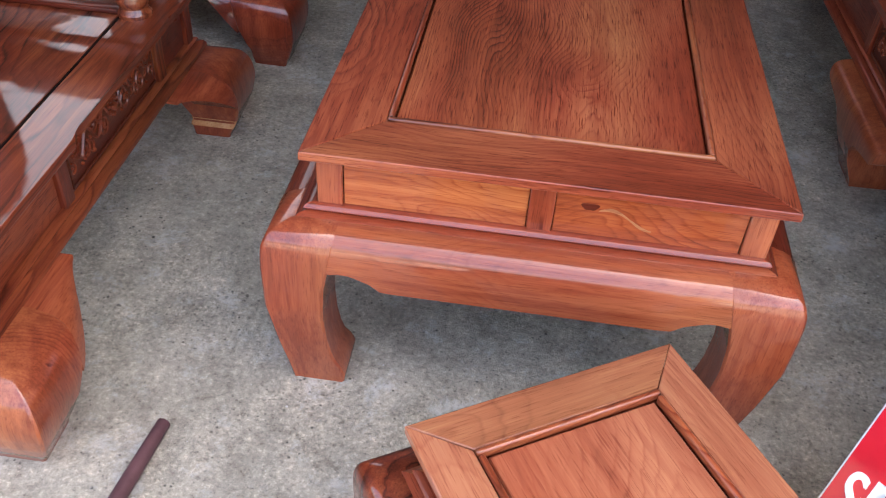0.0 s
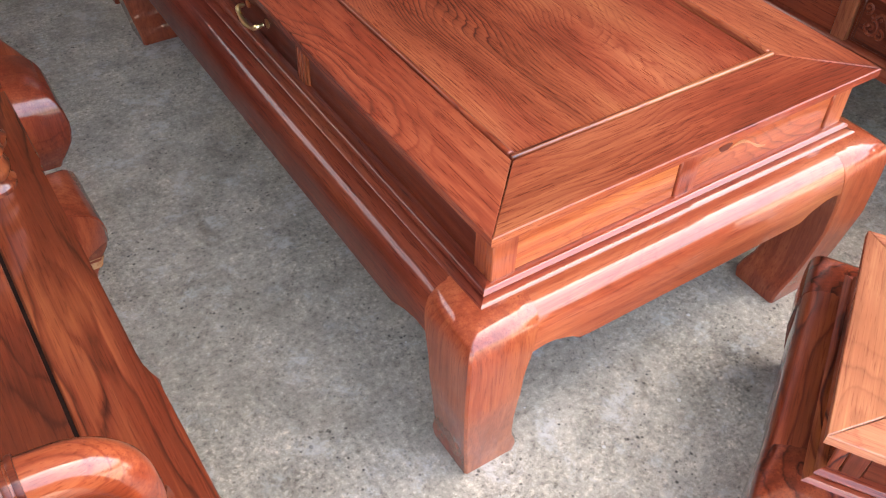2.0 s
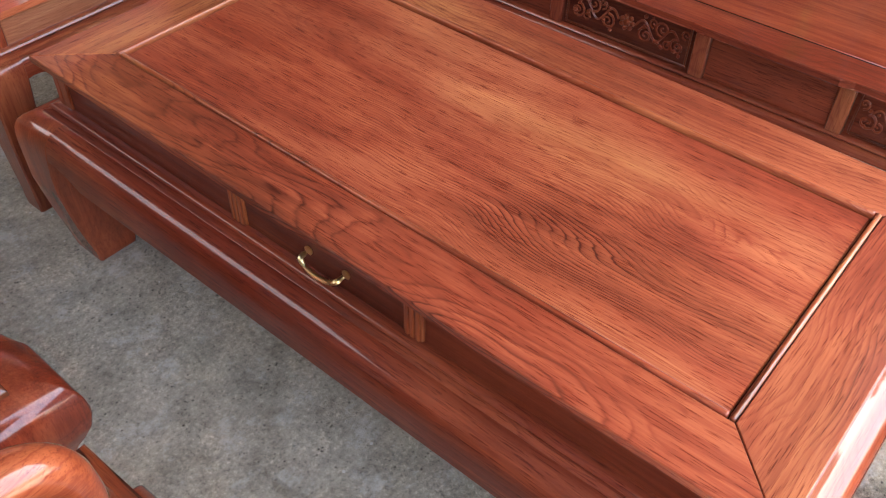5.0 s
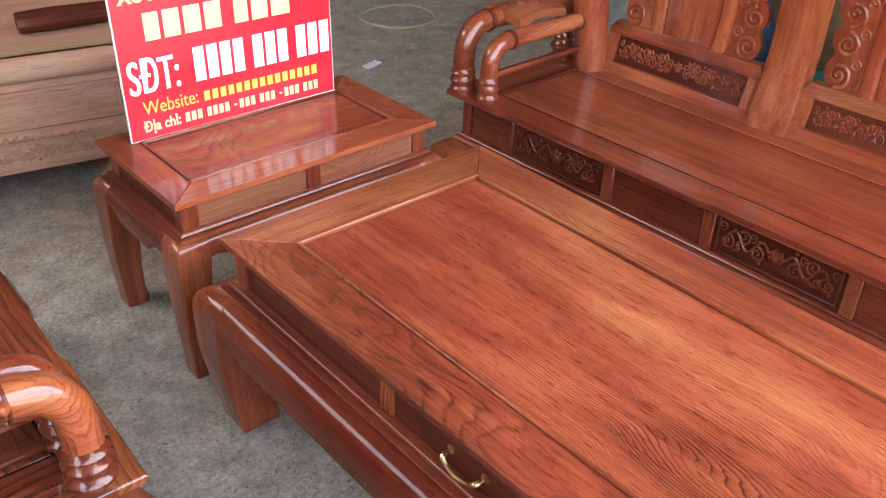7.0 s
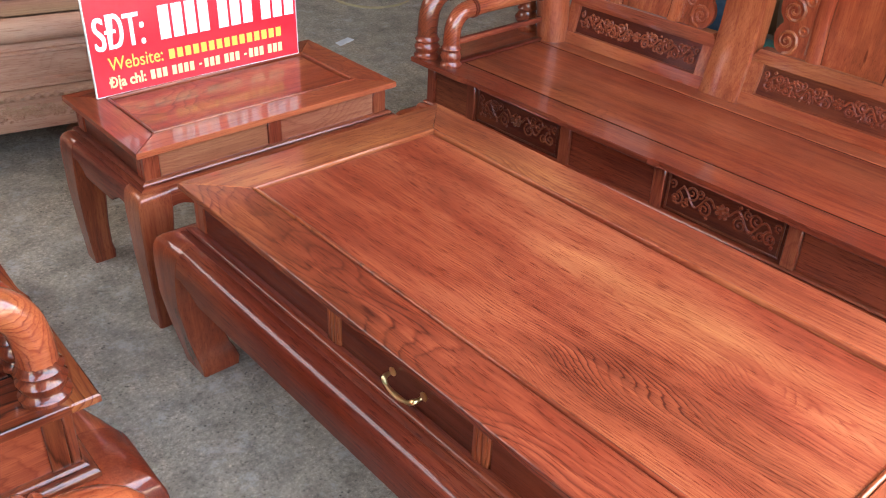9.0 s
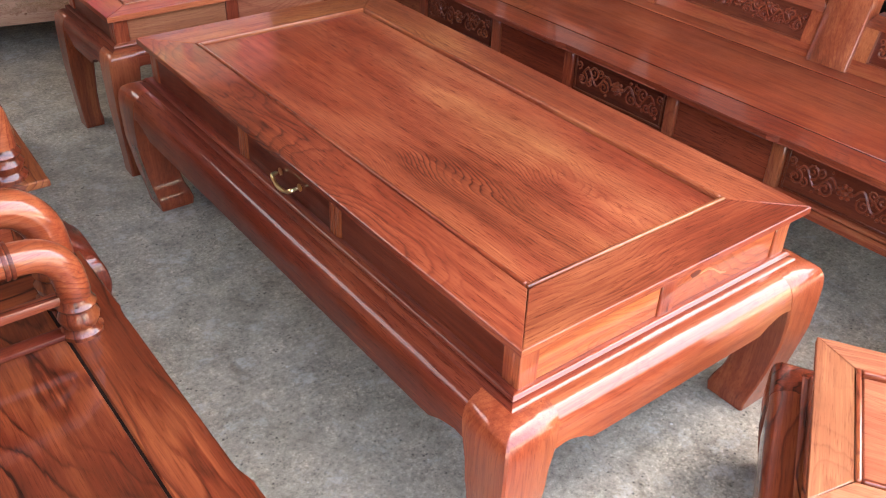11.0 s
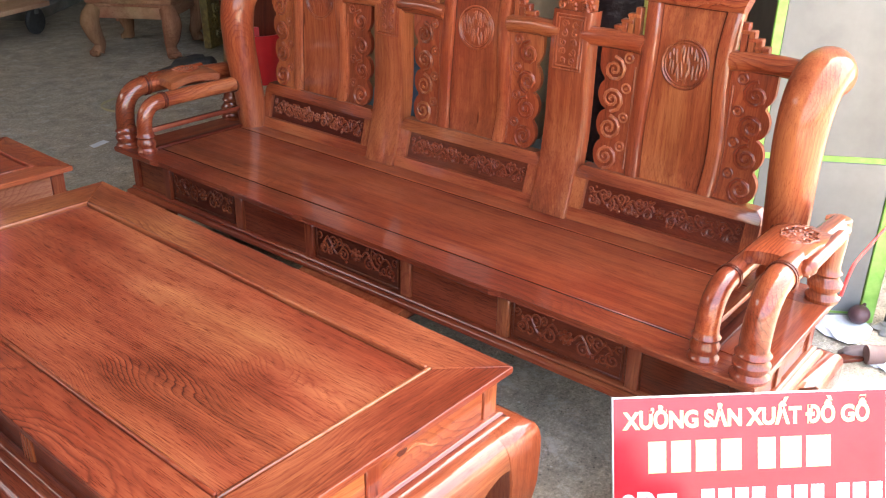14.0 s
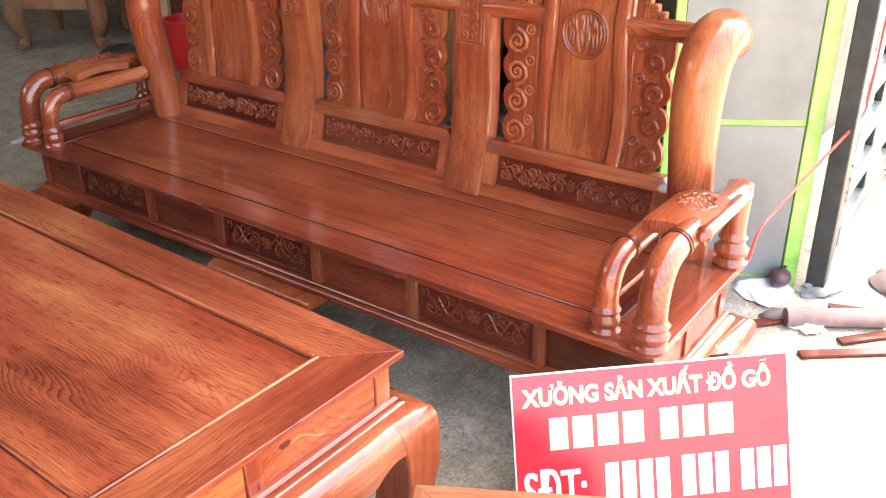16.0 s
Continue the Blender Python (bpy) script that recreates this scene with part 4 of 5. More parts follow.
        for k in range(9):
            a = 2 * math.pi * k / 9
            spiral(bm, 0.030 * math.cos(a), 0.040 * math.sin(a), 0.013, 1.2, a, 1, 0.003, 0, put=put, steps=8)
            knob(bm, 0.014 * math.cos(a), 0.0, 0.018 * math.sin(a), 0.005, put)
        ring_relief(bm, 0.052, 0.0028, -0.001, 0, 0, put, sx=0.78, wav=0.004)
        part("carving", bm, bowed["y"], pad, "flower carved in relief")
        bm = bm_new()
        lathe(bm, [(0.004, -0.045), (0.010, -0.040), (0.013, -0.034), (0.009, -0.028), (0.017, -0.022), (0.020, -0.014), (0.014, -0.008), (0.016, 0.0), (0.016, 0.21), (0.010, 0.214)], (uo + sg * 0.037, 0.206, 0.617), 14, "y")
        part("pad_roll", bm, round_["y"], pad)
        # thick column at the end of the back, its head rolled backwards
        path = smooth_path([(uc, 0.528, H), (uc, 0.518, 0.50), (uc, 0.500, 0.62), (uc, 0.486, 0.72), (uc, 0.484, 0.815), (uc, 0.504, 0.892), (uc, 0.550, 0.937), (uc, 0.612, 0.944), (uc, 0.655, 0.927)], 6)
        n = len(path) - 1
        bm = tube(bm_new(), path, [lerp([(0, 0.056), (0.3, 0.058), (0.7, 0.065), (0.85, 0.066), (0.985, 0.060), (1.0, 0.053)], k / n) for k in range(n + 1)], 24)
        part("column", bm, WC, ob, "thick polished column with a rolled head")
    # back: one framed panel per bay
    for j, c in enumerate(bays):
        bh = 0.290 if len(bays) > 1 else half - 0.215 - 0.055
        lower = part("lower_rail", bent(bm_new(), lambda t: (c - bh, c + bh), H + 0.001, 0.432, -0.018, 0.018, 2), bowed["x"], ob)
        part("rail_top", bent(bm_new(), lambda t: (c - bh + 0.03 * max(0, t - 0.4), c + bh - 0.03 * max(0, t - 0.4)), 0.5235, 0.562, -0.020, 0.018, 4, 0.006), bowed["x"], lower)
        for sg in (-1, 1):
            part("rail_end", bent(bm_new(), lambda t: tuple(sorted((c + sg * (bh - 0.001), c + sg * (bh - 0.042)))), 0.4323, 0.5232, -0.018, 0.018, 3), bowed["z"], lower)
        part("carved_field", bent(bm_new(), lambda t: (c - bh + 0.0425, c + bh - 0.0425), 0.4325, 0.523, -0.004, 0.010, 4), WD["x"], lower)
        part("carving", vine(2 * bh - 0.11, 0.078, seed + 20 + j, put=on_back(c, 0.478, -0.006), thick=0.0046), CARVE, lower, "vine scroll carved in relief")
        # tall panel between two curved stiles
        tall = part("tall_panel", bent(bm_new(), lambda t: (c - 0.096, c + 0.096), 0.5625, 1.058, -0.004, 0.010), bowed["z"], ob)
        # dark strips round the panel paint the shade of its sunk edge
        for sg in (-1, 1):
            edge = lambda t: 0.115 + 0.007 * math.sin(t * 2 * math.pi)
            part("stile", bent(bm_new(), lambda t: tuple(sorted((c + sg * (edge(t) - 0.024), c + sg * (edge(t) + 0.022)))), 0.5622, 1.0565, -0.018, 0.016, 24, 0.013), bowed["z"], tall)
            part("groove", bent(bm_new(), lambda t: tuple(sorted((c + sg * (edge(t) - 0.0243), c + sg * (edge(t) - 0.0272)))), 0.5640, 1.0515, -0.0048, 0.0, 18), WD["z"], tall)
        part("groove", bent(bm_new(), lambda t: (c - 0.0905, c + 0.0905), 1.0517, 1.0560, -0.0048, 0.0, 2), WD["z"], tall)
        bm = bm_new()
        put = on_back(c, 0.905, -0.005)
        ring_relief(bm, 0.066, 0.0042, 0, 0, 0, put)
        ring_relief(bm, 0.058, 0.0025, 0, 0, 0, put)
        loft(bm, [[put((0.061 * math.cos(a), e, 0.061 * math.sin(a))) for a in (2 * math.pi * k / 32 for k in range(32))] for e in (0.0003, 0.003)])
        sprig = random.Random(seed + 60 + j)
        for k in range(20):
            u, w0 = -0.045 + 0.010 * (k % 10), sprig.uniform(-0.85, -0.15) if k < 10 else sprig.uniform(0.15, 0.8)
            lim = math.sqrt(max(0.0, 0.052 ** 2 - u * u))
            lo, hi = lim * w0 - 0.010, min(lim, lim * w0 + sprig.uniform(0.018, 0.036))
            lean = sprig.uniform(-0.007, 0.007)
            tube(bm, [put((u + lean * q, 0, max(-lim, lo) + (hi - max(-lim, lo)) * q)) for q in (0, 0.35, 0.7, 1.0)], [0.0022, 0.0042, 0.0040, 0.0016], 5)
        for k in range(4):
            a, q = sprig.uniform(0, 2 * math.pi), sprig.uniform(0.016, 0.046)
            spiral(bm, q * math.cos(a), q * math.sin(a), sprig.uniform(0.007, 0.011), 1.1, a + 1.0, 1 if k % 2 else -1, 0.0024, 0, put=put, steps=8)
        part("medallion", bm, CARVEO, tall, "round medallion carved in relief")
        # rolled head
        v0 = back_v(1.07)
        prof = [(-0.0200, 1.057), (-0.026, 1.066), (-0.0275, 1.080), (-0.025, 1.095), (-0.020, 1.120), (-0.004, 1.152), (0.022, 1.176), (0.052, 1.183), (0.074, 1.172), (0.078, 1.155), (0.064, 1.146), (0.046, 1.148), (0.028, 1.135), (0.020, 1.11), (0.012, 1.057)]
        secs = []
        for k in range(17):
            q = -1 + k / 8
            secs.append([(c + q * lerp([(1.05, 0.138), (1.066, 0.139), (1.09, 0.147), (1.12, 0.160), (1.15, 0.174), (1.2, 0.178)], z), v0 + a, z) for a, z in prof])
        head = part("head", loft(bm_new(), secs), round_["x"], tall)
        bm = bm_new()
        put = lambda p: (c + p[0], v0 + lerp([(1.05, -0.022), (1.085, -0.026), (1.120, -0.020), (1.152, -0.004), (1.176, 0.022)], 1.117 + p[2]) + p[1], 1.117 + p[2])
        ring_relief(bm, 0.047, 0.0034, 0, 0, -0.004, put, sx=2.10, wav=0.004, n=64)
        for k in range(12):
            a = 2 * math.pi * k / 12
            spiral(bm, 0.066 * math.cos(a), -0.004 + 0.031 * math.sin(a), 0.0115, 1.15, a, 1 if k % 2 else -1, 0.0028, 0, put=put, steps=8)
        for k in range(7):
            a = math.pi * (k + 0.5) / 7
            tube(bm, [put((0.012 * math.cos(a), 0, -0.026 + 0.008 * math.sin(a))), put((0.030 * math.cos(a), 0, -0.020 + 0.034 * math.sin(a))), put((0.034 * math.cos(a), 0, -0.020 + 0.042 * math.sin(a)))], [0.0045, 0.0058, 0.002], 6)
        for k in range(9):
            knob(bm, 0.012 * (k - 4), 0, -0.022 + 0.006 * (k % 3), 0.0055, put)
        for sg in (-1, 1):
            spiral(bm, sg * 0.040, 0.004, 0.018, 1.3, 0.5, sg, 0.0034, 0, put=put, steps=10)
            spiral(bm, sg * 0.018, -0.008, 0.014, 1.2, 2.0, -sg, 0.0034, 0, put=put, steps=10)
            knob(bm, sg * 0.056, 0, -0.008, 0.005, put)
        knob(bm, 0, 0, 0.004, 0.011, put)
        part("carving", bm, CARVEO, head, "flower carved in relief")
        for sg in (-1, 1):
            kob = part("spiral_knob", lathe(bm_new(), [(0.022, 0.0), (0.024, 0.004), (0.018, 0.008), (0.019, 0.012), (0.013, 0.016), (0.014, 0.020), (0.008, 0.024), (0.007, 0.030), (0.002, 0.033)][:: 1], (0, 0, 0), 14, "x"), bowed["x"], head)
            kob.matrix_basis = pose(c + sg * 0.177, v0 + 0.052, 1.160) @ Matrix.Diagonal((sg, 1, 1, 1))
        # carved scroll wings, rails and stepped fretwork beside the panel
        for sg in (-1, 1):
            wave = lambda t: 0.222 + 0.008 * t + 0.027 * abs(math.sin(t * math.pi * 4)) ** 0.55 if t < 0.86 else 0.256
            wing = part("wing", bent(bm_new(), lambda t: tuple(sorted((c + sg * 0.133, c + sg * wave(t)))), 0.5625, 0.915, -0.006, 0.010, 42), CARVEO, tall, "pierced-edge wing carved with scrolls")
            bm = bm_new()
            for k in range(4):
                spiral(bm, sg * 0.208, -0.125 + 0.086 * k, 0.037, 1.7, math.pi / 2 * (1 if k % 2 else -1), sg * (1 if k % 2 else -1), 0.0062, 0, put=on_back(c, 0.725, -0.008), steps=16)
                spiral(bm, sg * 0.208, -0.125 + 0.086 * k, 0.026, 1.5, math.pi / 2 * (-1 if k % 2 else 1), sg * (1 if k % 2 else -1), 0.0032, 0, put=on_back(c, 0.725, -0.010), steps=12)
                ring_relief(bm, 0.013, 0.0032, 0, sg * 0.166, -0.088 + 0.086 * k, on_back(c, 0.725, -0.006), n=14)
                knob(bm, sg * 0.166, 0, -0.088 + 0.086 * k, 0.005, on_back(c, 0.725, -0.006))
            tube(bm, [on_back(c, 0.725, -0.006)((sg * 0.143, 0, -0.150 + 0.03 * k)) for k in range(11)], 0.0028, 5)
            part("carving", bm, CARVEO, wing, "row of scrolls carved in relief")
            v = back_v(0.938)
            far = c + sg * (bh + 0.03)
            part("top_rail", tube(bm_new(), smooth_path([(c + sg * 0.125, v, 0.935), (c + sg * 0.16, v, 0.940), (c + sg * 0.23, v - 0.004, 0.943), (far, v - 0.008, 0.940)], 4), [0.027] * 12 + [0.024], 14), round_["x"], tall)
            for k in range(4):
                u = c + sg * (0.152 + 0.020 * k)
                bm = box(bm_new(), u - 0.009, u + 0.009, v - 0.010, v + 0.012, 0.958, 1.038 - 0.018 * k, 0.002)
                part("fretwork_block", bm, CARVEO, tall)
            for k in range(3):
                u = c + sg * (0.162 + 0.020 * k)
                part("fretwork_bar", box(bm_new(), u - 0.019, u + 0.019, v - 0.014, v - 0.0105, 1.010 - 0.018 * k, 1.019 - 0.018 * k, 0.001), CARVEO, tall)
    # posts between the bays
    for a, b in zip(bays, bays[1:]):
        c = (a + b) / 2
        post = part("back_post", bent(bm_new(), lambda t: (c - 0.066 + 0.002 * t, c + 0.066 - 0.002 * t), H + 0.001, 1.005, -0.030, 0.030, 16, 0.007), bowed["z"], ob)
        bm = bm_new()
        for k in range(2):
            ww = 0.047 - 0.009 * k
            hh = 0.078 - 0.009 * k
            pts = [(-ww, 0, -hh), (ww, 0, -hh), (ww, 0, hh), (-ww, 0, hh), (-ww, 0, -hh)]
            tube(bm, [on_back(c, 0.915, -0.031)(p) for p in pts], 0.0034, 5)
        for q in range(5):
            for e in (-1, 1):
                spiral(bm, e * 0.017, 0.052 - 0.026 * q, 0.0125, 1.3, 1.2 * q, e * (1 if q % 2 else -1), 0.003, 0, put=on_back(c, 0.915, -0.031), steps=9)
        part("carving", bm, CARVEO, post, "fret square carved in relief")
        bm = bm_new()
        rnd = random.Random(seed + 70 + round(c * 10))
        put = on_back(c, 1.03, 0.0)
        bmesh.ops.create_cube(bm, size=1.0, matrix=Matrix.Translation(put((0, 0, 0.002))) @ Matrix.Diagonal((0.100, 0.050, 0.054, 1)))
        for k in range(90):
            knob(bm, rnd.uniform(-0.052, 0.052), rnd.uniform(-0.028, 0.016), rnd.uniform(-0.024, 0.042), rnd.uniform(0.005, 0.012), put)
        for e in (-1, 1):
            spiral(bm, e * 0.024, 0.014, 0.016, 1.3, 0.6, e, 0.005, -0.028, put=put, steps=10)
            spiral(bm, e * 0.036, -0.012, 0.012, 1.2, 2.2, -e, 0.0045, -0.028, put=put, steps=10)
        part("carved_head", bm, CARVEO, post, "knobbly carved head of a post")
    return ob


bench = thing("long_bench", "long glossy rosewood bench with three carved back panels and round arms", "bench", pose(1.123, 0.854, 0, 0, 0, -88.6))
seat(bench, 1.2075, (-0.727, -0.020, 0.688), (-0.965, -0.567, -0.230, 0.171, 0.515, 0.902), (1, 3, 5), True, 3, arm_in=(0.034, 0.030), leg_in=0.032, field=W)

chair = thing("armchair", "carved rosewood armchair with round arms facing the coffee table", "armchair", pose(-0.415, 0.260, 0, 0, 0, 90.4), "armchairs beside the table")
seat(chair, 0.530, (-0.035,), (-0.155, 0.305), (1,), False, 40, arm_in=(0.055, 0.130), leg_in=0.030, leg_front=0.004, leg_w=0.082, bow=0.076, arm_back=0.032, flat=WM, field=WM, bowed=W, front_wood=WOVAL)
copy_thing(chair, pose(-0.366, 1.622, 0, 0, 0, 88.6))
# a streak of pale sapwood across the foot of one leg
secs = []
for z in (0.028, 0.034, 0.044, 0.050):
    t = z / 0.2105
    o, i = 0.076 * lerp(ROUND, t) + 0.0008, 0.082 * lerp(CURL, t) + 0.0008
    secs.append([(0.500 + a, 0.004 - b, z + 0.006 * (a > 0)) for a, b in ((o, o), (o, -i), (-i, -i), (-i, o))])
part("sapwood_streak", loft(bm_new(), secs), SAP, chair, "streak of pale sapwood")


# ---------------------------------------------------------------- signs
SW, SH, ST = 0.612, 0.415, 0.008


def lettering(name, words, size, x, z, mat, parent, squeeze=1.0, bold=0.0, lift=0.0):
    """Flat letters in the plane of a sign, left end at x, base line at z. Returns their right end."""
    cu = bpy.data.curves.new(name, "FONT")
    cu.body, cu.size, cu.extrude, cu.offset, cu.fill_mode = words, size, 0.0006, bold, "BOTH"
    tmp = bpy.data.objects.new(name, cu)
    scene.collection.objects.link(tmp)
    me = bpy.data.meshes.new_from_object(tmp.evaluated_get(bpy.context.evaluated_depsgraph_get()))
    bpy.data.objects.remove(tmp)
    me.materials.clear()
    me.materials.append(mat)
    ob = new(name, me)
    ob.parent = parent
    ob.matrix_basis = pose(x, -ST / 2 - 0.0008 - lift, z, 90, 0, 0) @ Matrix.Diagonal((squeeze, 1, 1, 1))
    return x + squeeze * max(v.co.x for v in me.vertices)


def bar(parent, x0, x1, z0, z1, mat, name="letter_bar"):
    part(name, box(bm_new(), x0, x1, -ST / 2 - 0.0012, -ST / 2 - 0.0002, z0, z1, 0), mat, parent)


def sign(at, label, group):
    """A red shop board; its base line is the local x axis, its face looks along -y."""
    ob = thing("shop_sign", label, "sign", at, group)
    part("board", box(bm_new(), -SW / 2, SW / 2, -ST / 2, ST / 2, 0.0, SH, 0.001), SIGN_EDGE, ob)
    part("face", box(bm_new(), -SW / 2 + 0.003, SW / 2 - 0.003, -ST / 2 - 0.0002, -ST / 2 + 0.001, 0.003, SH - 0.003, 0), SIGN_RED, ob)
    lettering("heading_text", "XƯỞNG SẢN XUẤT ĐỒ GỖ", 0.050, -0.280, 0.347, INK_CREAM, ob, 0.875, 0.0020)
    # two words of seven large characters in all, as bars
    x = -0.228
    for k, wd in enumerate((0.050, 0.054, 0.056, 0.056, 0.0, 0.050, 0.058, 0.066)):
        if wd == 0.0:
            x += 0.026
            continue
        bar(ob, x, x + wd - 0.011, 0.250, 0.318, INK_CREAM)
        x += wd
    for k in range(3):
        lettering("caption_text", "SĐT:", 0.122, -0.2905 + 0.0018 * k, 0.122, INK_WHITE, ob, 0.555, 0.0, 0.00008 * k)
    x = -0.112
    for group_ in (4, 3, 3):
        for k in range(group_):
            bar(ob, x, x + 0.029, 0.122, 0.211, INK_WHITE)
            x += 0.0375
        x += 0.020
    end = lettering("caption_text", "Website:", 0.050, -0.262, 0.066, INK_YELLOW, ob, 0.82)
    x = end + 0.018
    while x < 0.245:
        bar(ob, x, x + 0.016, 0.066, 0.092, INK_YELLOW)
        x += 0.0235
    end = lettering("caption_text", "Địa chỉ:", 0.038, -0.268, 0.022, INK_CREAM, ob, 0.86, 0.001)
    x = end + 0.014
    for letters in (3, 4, 0, 3, 3, 0, 3, 3):
        for k in range(letters):
            bar(ob, x, x + 0.012, 0.022, 0.047, INK_CREAM)
            x += 0.0172
        if letters == 0:
            bar(ob, x, x + 0.008, 0.032, 0.037, INK_CREAM)
            x += 0.006
        x += 0.010
    return ob


# one leans on the corner of the bench, one stands on the end table
a1 = math.degrees(math.atan2(-0.430, 0.440))
lean = math.degrees(math.asin(0.160 / SH))
nrm = Vector((math.sin(radians(-a1)), math.cos(radians(a1)), 0))
mid_top = Vector((1.151, -0.346, 0))
foot = mid_top - nrm * 0.160
sign(pose(foot.x, foot.y, 0.001, 0, 0, a1) @ pose(0, 0, 0, -lean, 0, 0), "red shop sign leaning on the corner of the bench", "shop signs")
sign2 = sign(pose(0.353, 2.066, 0.4935, 0, 0, -0.6) @ pose(0, 0, 0, -1.5, 0, 0), "red shop sign standing upright on the end table", "shop signs")
part("prop", tube(bm_new(), [(0, 0.006, 0.30), (0, 0.10, 0.022)], 0.007, 6), RAW["z"], sign2, "thin wooden prop")


# ---------------------------------------------------------------- pillar, gate and what lies beside it
pillar_turn = math.degrees(math.atan2(-0.410, 0.272))
pillar = thing("pillar", "square pillar faced with white panels and green trim", "pillar", pose(2.158, 0.110, 0, 0, 0, pillar_turn), kind="structure")
PW, PD = 0.476, 0.40
part("core", box(bm_new(), 0.006, PW - 0.006, 0.006, PD - 0.006, 0, 3.494, 0), PLASTER, pillar)
zs = [0.0, 0.035, 0.563, 1.096, 1.630, 2.16, 2.70, 3.20, 3.494]
for a, b in zip(zs, zs[1:]):
    lo, hi = a + 0.010 if a > 0.04 else a, b - 0.010
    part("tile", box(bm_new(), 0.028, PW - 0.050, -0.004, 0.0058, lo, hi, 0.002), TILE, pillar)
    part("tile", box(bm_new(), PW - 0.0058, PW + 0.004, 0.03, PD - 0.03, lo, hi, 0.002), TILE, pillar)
    part("trim", box(bm_new(), 0.020, PW - 0.046, 0.001, 0.0054, b - 0.0098, b + 0.0098 if b < 3.4 else b, 0), GREEN, pillar)
for a, b in ((-0.004, 0.026), (PW - 0.048, PW + 0.002)):
    part("trim", box(bm_new(), a, b, -0.010, 0.0052, 0.0, 3.494, 0.003), GREEN, pillar)

gate = thing("metal_gate", "open steel gate with a dark stile and grey bars", "gate", pose(2.468, -0.354, 0, 0, 0, 4.0))
part("stile", box(bm_new(), 0.0, 0.055, -0.02, 0.02, 0.05, 2.05, 0.003), STEEL_DARK, gate)
part("stile", box(bm_new(), 0.0552, 0.105, -0.016, 0.016, 0.052, 2.05, 0.003), STEEL_GREY, gate)
for k in range(3):
    part("stile", box(bm_new(), 0.50 + 0.50 * k, 0.545 + 0.50 * k, -0.014, 0.014, 0.14, 2.0, 0.003), STEEL_DARK, gate)
for k in range(12):
    z = 0.10 + 0.165 * k
    part("bar", box(bm_new(), 0.1052, 1.55, -0.020, 0.0142, z, z + 0.075, 0.003), STEEL_GREY, gate)
part("hinge_plate", box(bm_new(), -0.010, 0.052, -0.026, -0.0202, 0.30, 0.46, 0.002), STEEL_DARK, gate)
for k in range(3):
    part("bolt", lathe(bm_new(), [(0.006, -0.007), (0.006, 0.0), (0.004, 0.001)], (0.02, -0.027, 0.335 + 0.045 * k), 8, "y"), STEEL_GREY, gate)
part("gate_post", box(bm_new(), -0.075, -0.014, -0.03, 0.03, 0.0, 2.4, 0.004), STEEL_DARK, gate)
part("wheel", lathe(bm_new(), [(0.012, -0.012), (0.025, -0.011), (0.027, 0), (0.025, 0.011), (0.012, 0.012)], (0.08, 0, 0.027), 14, "y"), RUBBER, gate)

string = part("red_string", tube(bm_new(), smooth_path([(1.716, -0.344, 0.397), (1.745, -0.346, 0.455), (1.80, -0.347, 0.478), (2.05, -0.355, 0.512), (2.30, -0.368, 0.548), (2.500, -0.378, 0.585), (2.530, -0.380, 0.66), (2.545, -0.381, 0.95), (2.55, -0.381, 1.35)], 6), 0.0042, 6), STRING)
tagged(string, "thin red plastic string tied from the bench to the gate", "string")


def lump(name, at, size, mat, label, category, seed, rough=0.35, sub=3, kind="", flat=0.35):
    """A crumpled heap."""
    bm = bm_new()
    bmesh.ops.create_icosphere(bm, subdivisions=sub, radius=1.0)
    o = Vector((seed * 3.7, seed * 1.3, 0))
    for v in bm.verts:
        d = noise.noise(v.co * 1.7 + o) * rough + noise.noise(v.co * 4.3 + o) * rough * 0.55
        v.co *= 1 + d
        v.co.x, v.co.y, v.co.z = v.co.x * size[0], v.co.y * size[1], max(v.co.z, -flat) * size[2]
    low = min(v.co.z for v in bm.verts)
    for v in bm.verts:
        v.co.z -= low
    ob = part(name, bm, mat, sharp=60)
    ob.matrix_basis = at
    return tagged(ob, label, category, kind=kind)


lump("paper_sheet", pose(2.335, -0.215, 0, 0, 0, 20), (0.13, 0.085, 0.016), PAPER, "crumpled pale paper on the ground by the pillar", "paper", 1, 0.3)
lump("paper_sheet", pose(2.17, -0.41, 0, 0, 0, 70), (0.055, 0.045, 0.018), PAPER, "small crumpled white paper on the ground", "paper", 2, 0.5)
lump("rag", pose(2.43, -0.37, 0, 0, 0, -30), (0.085, 0.045, 0.025), RAGS, "grey rags heaped beside the gate", "rag", 3, 0.5)
lump("cloth", pose(2.20, -0.36, 0, 0, 0, -52), (0.105, 0.038, 0.022), CLOTH, "folded purple-brown cloth on the ground beside the paper", "cloth", 5, 0.25)
lump("cloth", pose(2.60, -0.56, 0, 0, 0, 30), (0.11, 0.06, 0.030), CLOTH, "crumpled purple-brown cloth under the open gate", "cloth", 9, 0.4)
bm = bm_new()
bmesh.ops.create_icosphere(bm, subdivisions=3, radius=0.034, matrix=Matrix.Translation((0, 0, 0.030)) @ Matrix.Diagonal((1.25, 1.0, 0.88, 1)))
tube(bm, [(0.02, 0, 0.045), (0.045, 0, 0.05)], 0.006, 8)
ball = part("dark_bulb", bm, STICK)
ball.matrix_basis = pose(2.345, -0.262, 0.022)
tagged(ball, "dark maroon round bulb lying on crumpled paper", "bulb")
roll = part("cardboard_roll", lathe(bm_new(), [(0.026, -0.15), (0.030, -0.149), (0.030, 0.149), (0.026, 0.15), (0.022, 0.149), (0.022, -0.149)], (0, 0, 0), 18, "x"), PIPE)
